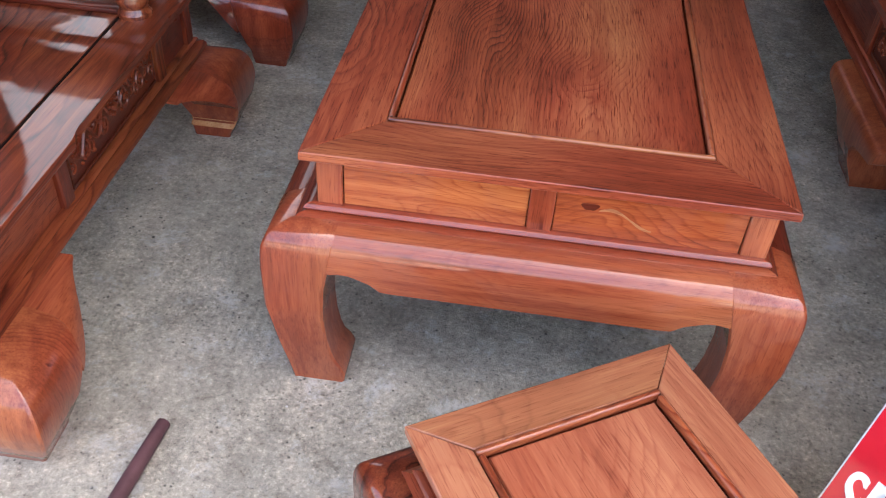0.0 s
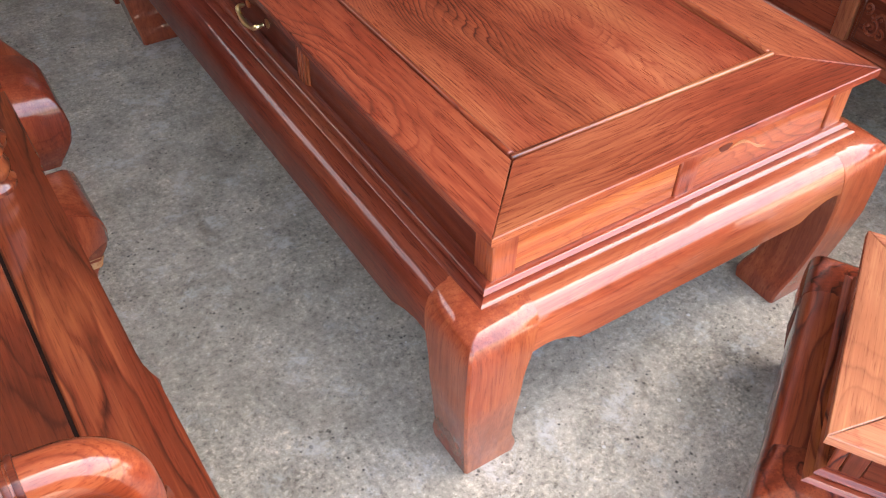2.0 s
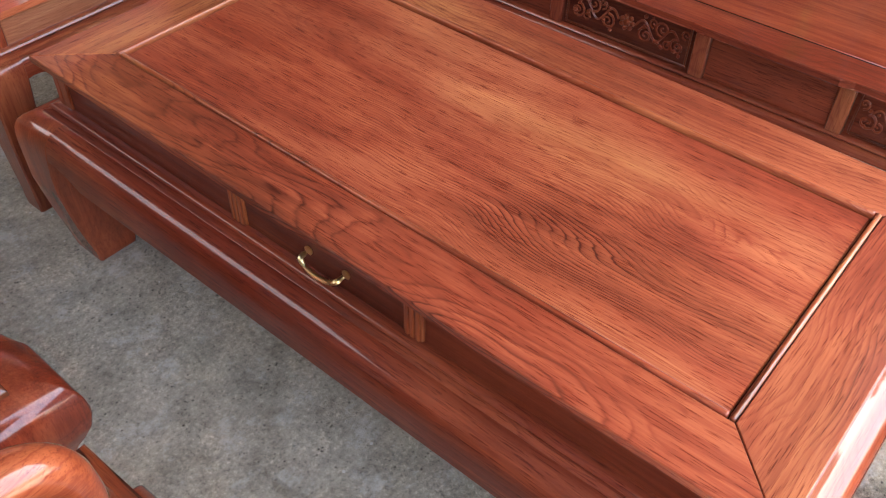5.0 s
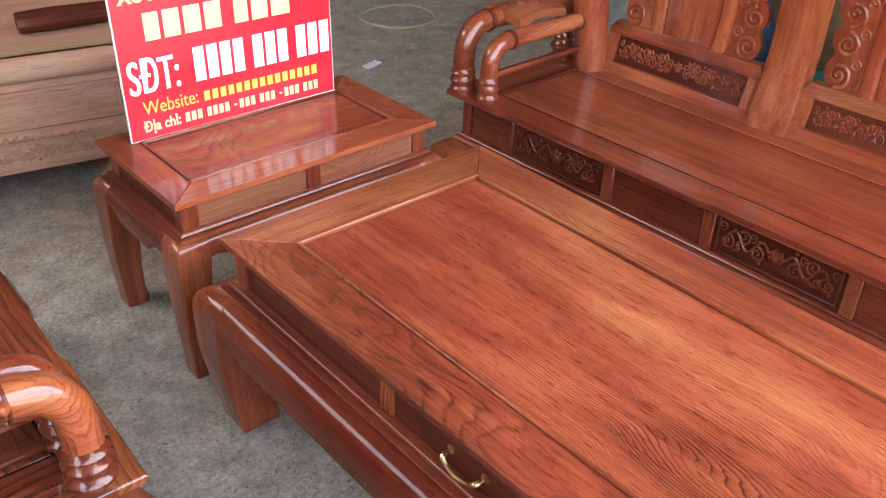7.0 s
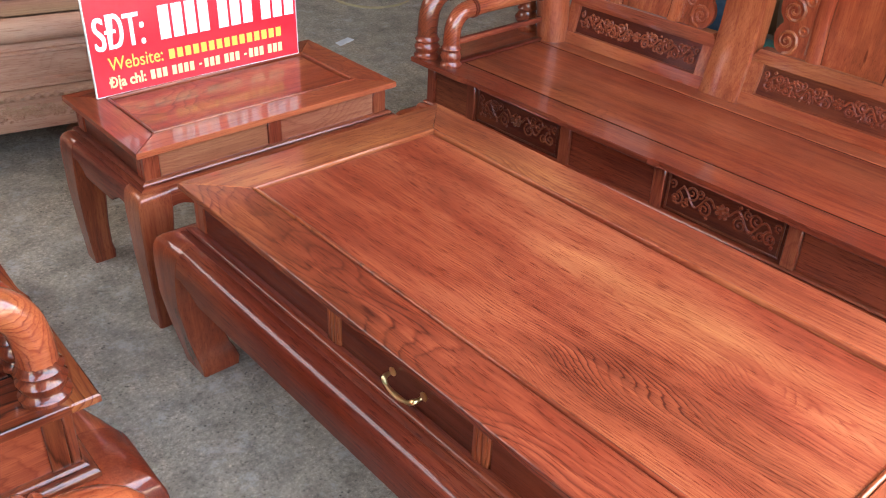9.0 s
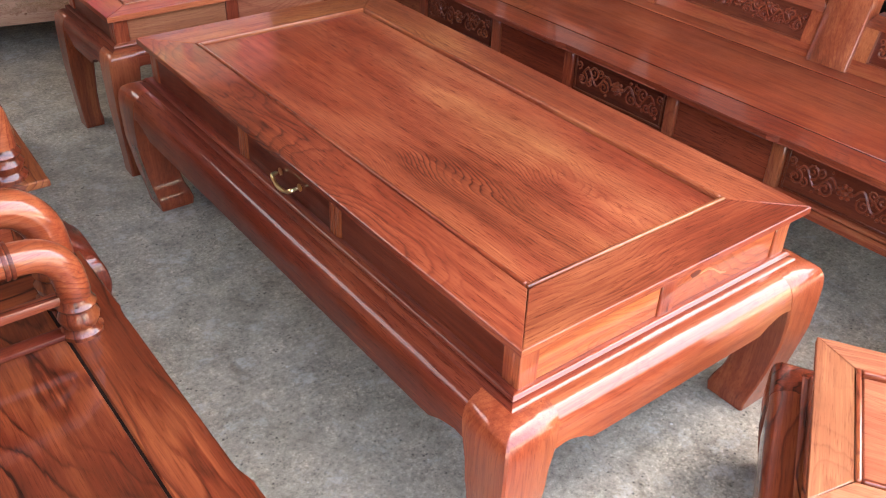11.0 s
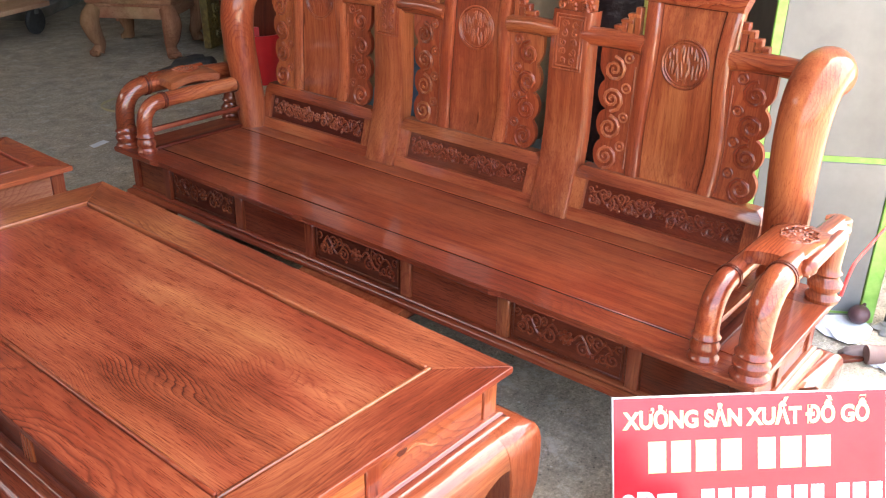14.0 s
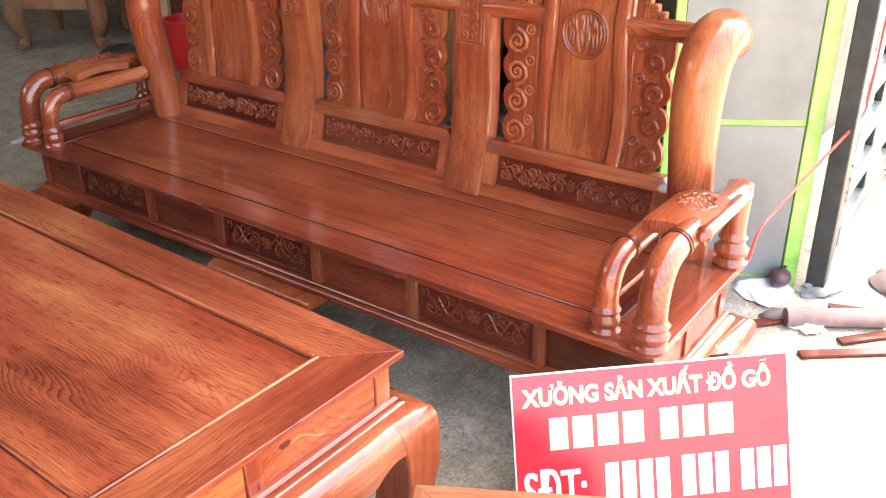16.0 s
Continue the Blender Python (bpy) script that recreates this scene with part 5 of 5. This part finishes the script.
roll.matrix_basis = pose(2.225, -0.475, 0.030, 0, 0, -55)
tagged(roll, "brown cardboard roll lying on the ground", "cardboard roll")
for k, (x, y, a, ln) in enumerate(((2.12, -0.60, -50, 0.20), (2.16, -0.34, -38, 0.12), (2.38, -0.58, -70, 0.16), (2.30, -0.66, -40, 0.22))):
    off = part("wood_offcut", box(bm_new(), -ln, ln, -0.018, 0.018, 0, 0.012, 0.002), WD["x"])
    off.matrix_basis = pose(x, y, 0.0005 + 0.0002 * k, 0, 0, a)
    tagged(off, "thin dark wooden offcut on the ground", "offcut", "wooden offcuts")
for k, (x, y) in enumerate(((3.3, -0.6), (3.0, -0.9), (3.7, -0.35))):
    rnd = random.Random(k)
    bm = bm_new()
    for q in range(70):
        a, rr, hh = rnd.uniform(0, 6.28), rnd.uniform(0, 0.12), rnd.uniform(0.08, 0.24)
        bx, by = rr * math.cos(a), rr * math.sin(a)
        dx, dy = rnd.uniform(-0.10, 0.10), rnd.uniform(-0.10, 0.10)
        v = [bm.verts.new(p) for p in ((bx - 0.004, by, 0), (bx + 0.004, by, 0), (bx + dx * 0.5 + 0.003, by + dy * 0.5, hh * 0.7), (bx + dx, by + dy, hh))]
        bm.faces.new(v)
    tuft = part("grass_tuft", bm, LEAF)
    tuft.matrix_basis = pose(x, y, 0)
    tagged(tuft, "tuft of dry grey-green grass outside the gate", "grass", kind="stuff")

stick = part("stick", tube(bm_new(), [(0, 0, 0), (0.10, 0, 0), (0.20, 0, 0.0), (0.30, 0, 0.0)], [0.012, 0.013, 0.014, 0.0135], 10), STICK)
stick.matrix_basis = pose(-0.212, -0.176, 0.0145, 0, 0, -96)
tagged(stick, "short dark maroon wooden handle lying on the floor", "stick")


# ---------------------------------------------------------------- back of the workshop
def crate(name, x0, x1, y0, y1, z0, z1, mat, label, category, bev=0.006):
    ob = part(name, box(bm_new(), x0, x1, y0, y1, z0, z1, bev), mat)
    return tagged(ob, label, category)


# unfinished daybed behind the end table
bed = thing("unfinished_daybed", "unfinished pale wooden daybed with a carved apron", "daybed", pose(-0.669, 3.792, 0, 0, 0, -12))
part("deck", box(bm_new(), -1.25, 1.25, -0.79, 0.80, 0.480, 0.499, 0.003), RAW["x"], bed)
prof = [(-0.791, 0.499), (-0.826, 0.496), (-0.840, 0.484), (-0.845, 0.466), (-0.841, 0.447), (-0.828, 0.431), (-0.813, 0.426), (-0.812, 0.402), (-0.822, 0.400), (-0.824, 0.391), (-0.813, 0.386), (-0.812, 0.306), (-0.824, 0.300), (-0.826, 0.280), (-0.819, 0.274), (-0.836, 0.268), (-0.843, 0.256), (-0.836, 0.244), (-0.822, 0.238), (-0.826, 0.160), (-0.812, 0.130), (-0.77, 0.130), (-0.77, 0.499)]
part("apron", loft(bm_new(), [[(x, y, z) for y, z in prof] for x in (-1.27, 1.27)]), RAW["x"], bed, sharp=50)
part("end_rail", box(bm_new(), 1.20, 1.272, -0.768, 0.80, 0.13, 0.478, 0.006), RAW["y"], bed)
bm = vine(2.3, 0.070, 90, put=lambda p: (p[0], -0.826 + p[1], 0.196 + p[2]), thick=0.005)
part("carving", bm, RAW["x"], bed, "vine scroll carved in raw wood")
bm = bm_new()
for k in range(84):
    bmesh.ops.create_icosphere(bm, subdivisions=1, radius=0.012, matrix=Matrix.Translation((-1.25 + 0.03 * k, -0.842, 0.256)) @ Matrix.Rotation(0.6, 4, "Y") @ Matrix.Diagonal((0.9, 0.4, 1.1, 1)))
part("leaf_row", bm, RAW["x"], bed, "row of small leaves carved in raw wood")
for x0 in (-1.22, -0.62, -0.02, 0.58):
    for a, b in ((x0, x0 + 0.012), (x0 + 0.566, x0 + 0.578)):
        part("field_stop", box(bm_new(), a, b, -0.824, -0.8125, 0.3065, 0.3855, 0.002), RAW["z"], bed)
for sx in (-1, 1):
    for sy in (-1, 1):
        part("leg", bulge_leg(bm_new(), sx * 1.18, sy * 0.70, sx, sy, 0.252, 0.03, 0.12), RAW["z"], bed)
log = part("timber_offcut", lathe(bm_new(), [(0.02, -0.16), (0.034, -0.158), (0.038, -0.05), (0.035, 0.10), (0.032, 0.158), (0.02, 0.16)], (0, 0, 0), 9, "x"), WD["x"])
log.matrix_basis = pose(0.26, 3.02, 0.537, 0, 0, -8)
tagged(log, "dark round timber offcut lying on the daybed", "offcut")

# unfinished armchair with a carved beast for an arm
raw = thing("unfinished_armchair", "unfinished pale wooden armchair with a carved animal arm", "armchair", pose(3.06, 4.93, 0, 0, 0, 217))
part("seat", box(bm_new(), -0.32, 0.32, -0.30, 0.30, 0.365, 0.40, 0.010, 2), ROUGH["x"], raw)
part("moulding", box(bm_new(), -0.305, 0.305, -0.285, 0.285, 0.345, 0.3648, 0.006), ROUGH["x"], raw)
part("apron", box(bm_new(), -0.295, 0.295, -0.275, 0.275, 0.262, 0.3448, 0.012, 2), ROUGH["x"], raw)
for sx in (-1, 1):
    for sy in (-1, 1):
        pts = smooth_path([(sx * 0.265, sy * 0.25, 0.335), (sx * 0.30, sy * 0.285, 0.25), (sx * 0.285, sy * 0.27, 0.15), (sx * 0.265, sy * 0.25, 0.085), (sx * 0.28, sy * 0.265, 0.03)], 6)
        bm = tube(bm_new(), pts, [lerp([(0, 0.056), (0.3, 0.066), (0.55, 0.052), (0.8, 0.036), (1, 0.044)], k / (len(pts) - 1)) for k in range(len(pts))], 12)
        # clawed foot and carved knee
        for k in range(4):
            a = math.atan2(sy, sx) + (k - 1.5) * 0.62
            bmesh.ops.create_icosphere(bm, subdivisions=1, radius=0.026, matrix=Matrix.Translation((sx * 0.28 + 0.036 * math.cos(a), sy * 0.265 + 0.036 * math.sin(a), 0.0235)))
        for k in range(3):
            spiral(bm, sx * 0.29, 0.285 - 0.048 * k, 0.028, 1.3, k * 2.0, (-1) ** k, 0.009, sy * (0.325 - 0.010 * k), steps=9)
        part("leg", bm, ROUGH["z"], raw)
# crouching beast for an arm: head and mane, arched body, paws and a tail that joins the back post
bm = bm_new()
line = smooth_path([(0.27, -0.285, 0.545), (0.27, -0.235, 0.560), (0.27, -0.185, 0.525), (0.27, -0.125, 0.490), (0.27, -0.060, 0.525), (0.27, 0.005, 0.560), (0.27, 0.070, 0.545), (0.27, 0.125, 0.560), (0.27, 0.190, 0.585), (0.27, 0.262, 0.590)], 7)
tube(bm, line, [lerp([(0, 0.034), (0.10, 0.062), (0.22, 0.066), (0.36, 0.050), (0.52, 0.044), (0.66, 0.052), (0.76, 0.036), (1, 0.030)], k / (len(line) - 1)) for k in range(len(line))], 18)
for low, high, r in (((0.27, -0.255, 0.418), (0.27, -0.195, 0.500), 0.034), ((0.27, -0.150, 0.418), (0.27, -0.140, 0.480), 0.034), ((0.27, 0.015, 0.418), (0.27, 0.050, 0.530), 0.040)):
    tube(bm, smooth_path([(low[0], low[1] - 0.035, low[2]), low, high], 5), [r * 0.7] * 3 + [r] * 9, 12)
box(bm, 0.225, 0.315, -0.29, 0.12, 0.4002, 0.422, 0.006, 2)
for v in bm.verts:
    q = v.co * 34
    if v.co.z > 0.424:
        v.co += noise.noise_vector(q) * 0.010 + noise.noise_vector(q * 2.1) * 0.005
for k in range(8):
    for e in (-1, 1):
        spiral(bm, -0.255 + 0.030 * (k % 4), 0.585 - 0.045 * (k // 4), 0.019, 1.2, k * 1.1, (-1) ** k, 0.006, 0.0, put=lambda p: (0.27 + e * 0.056, p[0], p[2]), steps=8)
part("carved_arm", bm, ROUGH["y"], raw, "crouching beast roughly carved")
part("arm_rail", box(bm_new(), -0.285, -0.255, -0.27, 0.24, 0.56, 0.60, 0.008), ROUGH["y"], raw)
part("arm_support", box(bm_new(), -0.288, -0.252, -0.265, -0.20, 0.4005, 0.5595, 0.008), ROUGH["z"], raw)
for sx in (-1, 1):
    pts = smooth_path([(sx * 0.25, 0.27, 0.40), (sx * 0.25, 0.25, 0.55), (sx * 0.25, 0.235, 0.70), (sx * 0.25, 0.25, 0.83), (sx * 0.25, 0.30, 0.92), (sx * 0.25, 0.38, 0.96), (sx * 0.25, 0.45, 0.93)], 5)
    part("back_post", tube(bm_new(), pts, 0.054, 14), ROUGH["z"], raw)
part("back_panel", box(bm_new(), -0.19, 0.19, 0.28, 0.315, 0.42, 1.02, 0.01), ROUGH["z"], raw)
part("back_rail", box(bm_new(), -0.22, 0.22, 0.26, 0.34, 1.02, 1.12, 0.02, 2), ROUGH["x"], raw)

# brick and stone hearth
hearth = thing("brick_pier", "brick pier on a moulded grey stone base", "brick pier", pose(3.15, 7.05, 0, 0, 0, 40))
for z0, z1, w in ((0.0, 0.10, 0.56), (0.1003, 0.16, 0.50), (0.1603, 0.56, 0.40), (0.5603, 0.60, 0.45), (0.6003, 0.66, 0.50), (0.6603, 0.70, 0.54)):
    part("stone", box(bm_new(), -w, w, -w * 0.7, w * 0.7, z0, z1, 0.012), STONE, hearth)
part("mortar", box(bm_new(), -0.435, 0.435, -0.295, 0.295, 0.701, 3.0, 0), PLASTER, hearth)
for row in range(9):
    z = 0.706 + row * 0.068
    for side in range(2):
        for k in range(5):
            x = -0.43 + 0.19 * k - (0.095 if row % 2 else 0)
            a, b = max(x, -0.44), min(x + 0.18, 0.44)
            if b - a < 0.03 or (side and k > 2):
                continue
            if side == 0:
                part("brick", box(bm_new(), a, b, -0.303, -0.2952, z, z + 0.058, 0.002), BRICK, hearth)
            else:
                part("brick", box(bm_new(), -0.443, -0.4352, -0.295 + 0.2 * k, -0.115 + 0.2 * k, z, z + 0.058, 0.002), BRICK, hearth)

stool2 = thing("small_stool", "small pale unfinished wooden stool with a rail back", "stool", pose(3.50, 6.15, 0, 0, 0, 30))
for sx in (-1, 1):
    for sy in (-1, 1):
        part("leg", box(bm_new(), sx * 0.13 - 0.018, sx * 0.13 + 0.018, sy * 0.12 - 0.018, sy * 0.12 + 0.018, 0.0, 0.70 if sy < 0 else 0.98, 0.003), RAW["z"], stool2)
part("seat", box(bm_new(), -0.17, 0.17, -0.16, 0.16, 0.701, 0.73, 0.005), RAW["x"], stool2)
for z in (0.25, 0.50, 0.88):
    part("rail", box(bm_new(), -0.112, 0.112, 0.108, 0.132, z, z + 0.04, 0.003), RAW["x"], stool2)

cart = thing("flat_cart", "low wooden cart on black rubber wheels loaded with boards", "cart", pose(2.35, 6.05, 0, 0, 0, 25))
part("deck", box(bm_new(), -0.55, 0.42, -0.32, 0.32, 0.20, 0.235, 0.004), RAW["x"], cart)
for sx in (-0.38, 0.30):
    for sy in (-1, 1):
        part("wheel", lathe(bm_new(), [(0.03, -0.022), (0.09, -0.020), (0.10, -0.010), (0.10, 0.010), (0.09, 0.020), (0.03, 0.022)], (sx, sy * 0.26, 0.10), 18, "y"), RUBBER, cart)
        part("fork", box(bm_new(), sx - 0.02, sx + 0.02, sy * 0.26 - 0.03, sy * 0.26 + 0.03, 0.155, 0.1995, 0.003), STEEL_GREY, cart)
for k in range(5):
    b = part("loose_board", box(bm_new(), -0.65, 0.40 + 0.05 * k, -0.08, 0.08, 0, 0.03, 0.003), RAW["x"])
    b.matrix_basis = pose(2.33, 6.05 + 0.03 * k, 0.2355 + 0.0305 * k, 0, 0, 25 + 5 * math.sin(k * 2.1))
    tagged(b, "loose pale board stacked on the cart", "board", "boards on the cart")
lump("sack", pose(2.6, 7.2, 0), (0.45, 0.30, 0.35), RAGS, "grey dusty sack against the brick pier", "sack", 12, 0.3)

# gilt carved panel standing behind the bench
gilt = thing("gilt_panel", "dull gilt carved panel leaning on other furniture", "carved panel", pose(3.42, 4.66, 0, -3, 2, 28))
bm = bm_new()
box(bm, -0.10, 0.10, -0.03, 0.03, 0.0, 1.30, 0.006)
part("board", bm, GILT, gilt)
bm = bm_new()
for k in range(13):
    spiral(bm, 0.03 * (-1) ** k, 0.10 + 0.09 * k, 0.055, 1.4, k * 1.3, (-1) ** k, 0.014, -0.034, steps=10)
part("carving", bm, GILT, gilt, "deep gilt scroll carving")
crate("dark_cabinet", 3.75, 4.35, 4.3, 5.2, 0, 1.25, WD["z"], "dark stained cabinet standing in the workshop", "cabinet")
crate("carved_block", 3.30, 3.62, 3.95, 4.18, 0, 0.42, GILT, "dark gilt carved block on the floor", "carved block", 0.03)
lump("toolbag", pose(2.72, 3.95, 0), (0.16, 0.12, 0.11), RUBBER, "black tool bag on the floor behind the bench", "bag", 15, 0.5)
bucket = part("red_bucket", lathe(bm_new(), [(0.10, 0.0), (0.11, 0.002), (0.145, 0.30), (0.155, 0.302), (0.155, 0.315), (0.138, 0.315), (0.10, 0.012), (0.002, 0.012)], (0, 0, 0), 24), RED_PLASTIC)
bucket.matrix_basis = pose(3.02, 3.62, 0)
tagged(bucket, "red plastic bucket on the floor behind the bench", "bucket")

# large boards, wrapped goods and sacks along the right wall
def board_panel(name, x, y, turn, tilt, w, h, t, mat, label, category):
    ob = part(name, box(bm_new(), -w / 2, w / 2, 0, t, 0, h, 0.003), mat)
    ob.matrix_basis = pose(x, y, 0, -tilt, 0, turn)
    return tagged(ob, label, category)


board_panel("plywood_sheet", 3.32, 3.00, -79, 4, 2.3, 1.9, 0.02, PLY, "large brown plywood sheet leaning by the wall", "plywood sheet")
board_panel("wooden_plank", 3.05, 3.93, -79, 4, 0.10, 2.0, 0.03, RAW["z"], "pale plank standing against the plywood", "plank")
board_panel("dark_board", 3.09, 3.68, -79, 4, 0.24, 1.9, 0.02, WD["z"], "dark brown board standing against the plywood", "board")
shelf = thing("open_shelf", "dark open shelf unit holding brown boxes", "shelf", pose(3.85, 1.75, 0, 0, 0, -70))
for u in (-0.5, 0.0, 0.5):
    part("upright", box(bm_new(), u - 0.015, u + 0.015, -0.2, 0.2, 0, 2.0, 0.002), WD["z"], shelf)
for z in (0.3, 0.7, 1.1, 1.5, 1.95):
    for u in (-0.2505, 0.2505):
        part("board", box(bm_new(), u - 0.234, u + 0.234, -0.2, 0.2, z, z + 0.025, 0.002), PLY, shelf)
for k, (u, z, w, h) in enumerate(((-0.3, 1.126, 0.28, 0.24), (0.22, 1.126, 0.32, 0.20), (-0.2, 0.726, 0.36, 0.3), (0.28, 0.726, 0.24, 0.26), (0.2, 1.526, 0.3, 0.3))):
    q = pose(3.85, 1.75, 0, 0, 0, -70) @ pose(u, -0.02, z)
    b = part("cardboard_box", box(bm_new(), -w / 2, w / 2, -0.15, 0.15, 0, h, 0.004), CARD)
    b.matrix_basis = q
    tagged(b, "plain brown cardboard box on the shelf", "box", "boxes on the shelf")
lump("burlap_sack", pose(3.28, 1.72, 0, 0, 0, 10), (0.24, 0.22, 0.55), CARD, "tall brown burlap sack behind the bench", "sack", 21, 0.18, flat=0.9)
pole = part("grey_pipe", tube(bm_new(), [(0, 0, 0), (0.06, 0.02, 1.9)], 0.018, 10), STEEL_GREY)
pole.matrix_basis = pose(3.02, 1.38, 0)
tagged(pole, "grey plastic pipe leaning upright behind the bench", "pipe")


def wrapped(x, y, turn, w, d, h, seed, label):
    """A tall piece wrapped in creased dark plastic."""
    bm = bm_new()
    secs = []
    for k in range(25):
        z = h * k / 24
        ring = []
        for j in range(36):
            a = 2 * math.pi * j / 36
            cx = math.copysign(abs(math.cos(a)) ** 0.35, math.cos(a)) * w / 2
            cy = math.copysign(abs(math.sin(a)) ** 0.35, math.sin(a)) * d / 2
            f = 1 + 0.07 * noise.noise(Vector((cx * 9 + seed, cy * 9, z * 4))) + 0.04 * noise.noise(Vector((cx * 25, cy * 25 + seed, z * 14)))
            ring.append((cx * f, cy * f, z))
        secs.append(ring)
    ob = part("wrapped_item", loft(bm, secs), BLACK_WRAP, sharp=50)
    ob.matrix_basis = pose(x, y, 0, 0, 0, turn)
    return tagged(ob, label, "wrapped furniture", "wrapped furniture")


wrapped(3.20, 1.16, -65, 0.30, 0.28, 1.9, 4, "tall piece of furniture wrapped in dark creased plastic")
wrapped(2.96, 0.52, -60, 0.27, 0.25, 1.8, 8, "wide piece of furniture wrapped in dark creased plastic")
yel = part("yellow_carved_board", box(bm_new(), -0.13, 0.13, 0, 0.03, 0.0, 1.5, 0.01, 2), YELLOW)
bm = bm_new()
bm.from_mesh(yel.data)
for k in range(11):
    spiral(bm, 0.045 * (-1) ** k, 0.75 + 0.07 * k, 0.05, 1.4, k, (-1) ** k, 0.012, -0.004, steps=10)
bm.to_mesh(yel.data)
bm.free()
yel.matrix_basis = pose(2.95, 0.815, 0, -3, 0, -60)
tagged(yel, "yellow carved board leaning among wrapped furniture", "carved board")
wedge = part("dark_beam", box(bm_new(), -0.04, 0.04, -0.04, 0.04, 0, 1.5, 0.004), WD["z"])
wedge.matrix_basis = pose(2.58, 0.52, 0, 0, 12, -50)
tagged(wedge, "dark wooden beam leaning beside the pillar", "beam")
# soft clutter low behind the bench back
for k, (x, y, sx, sz, mat, what) in enumerate(((2.55, 0.42, 0.20, 0.30, TEAL, "teal plastic sheeting"), (2.45, 1.05, 0.22, 0.25, RUBBER, "black plastic bag"), (2.6, 1.5, 0.22, 0.22, TEAL, "teal plastic sheeting"), (2.9, 2.2, 0.25, 0.30, BLUE, "blue cloth bundle"), (2.75, 2.75, 0.22, 0.22, RAGS, "grey rag"), (2.3, 0.55, 0.12, 0.16, RAGS, "grey rag"))):
    lump("rag" if mat is RAGS else "bag", pose(x, y, 0, 0, 0, 40 * k), (sx, sx * 0.8, sz), mat, f"crumpled {what} on the floor behind the bench", "rag" if mat is RAGS else "bag", 30 + k, 0.45)
# strands of green plastic twine hanging in a clump
bm = bm_new()
rnd = random.Random(5)
for k in range(40):
    x, y = rnd.uniform(-0.06, 0.06), rnd.uniform(-0.05, 0.05)
    tube(bm, [(x * 0.5, y * 0.5, 0.86), (x, y, 0.6), (x * 1.6, y * 1.5, 0.25), (x * 2.3, y * 2.2, 0.0)], 0.004, 4)
tw = part("green_twine", bm, GREEN)
tw.matrix_basis = pose(2.36, 0.33, 0)
tagged(tw, "clump of green plastic twine standing behind the bench", "twine", kind="stuff")

# floor litter
coil = bm_new()
pts = [((0.20 + 0.01 * math.sin(3 * a)) * math.cos(a), (0.20 + 0.012 * math.cos(2 * a)) * math.sin(a), 0.004 + 0.003 * math.sin(a * 0.5)) for a in (0.2 * k for k in range(70))]
tube(coil, pts, 0.004, 6)
coil = part("wire_coil", coil, WIRE)
coil.matrix_basis = pose(2.20, 3.72, 0.001)
tagged(coil, "loop of thin yellowish wire lying on the floor", "wire")
scrap = part("paper_scrap", plate(bm_new(), [(-0.06, -0.02), (0.05, -0.025), (0.06, 0.02), (-0.04, 0.024)], 0.0008, 0.002), PAPER)
scrap.matrix_basis = pose(1.655, 3.23, 0, 0, 0, 20)
tagged(scrap, "small pale paper scrap on the floor", "paper")

for k, (x, y, z0) in enumerate(((3.10, 2.95, 0.95), (3.12, 2.35, 0.98), (2.98, 3.45, 1.1))):
    cab = part("hanging_cable", tube(bm_new(), smooth_path([(0, 0, z0), (0.01, 0.03, z0 + 0.12), (-0.02, -0.02, z0 + 0.3), (0.01, 0.01, z0 + 0.8), (0, 0, 3.496)], 5), 0.006, 6), WIRE)
    cab.matrix_basis = pose(x, y, 0)
    tagged(cab, "thin yellowish cable hanging from the roof", "cable", "hanging cables")
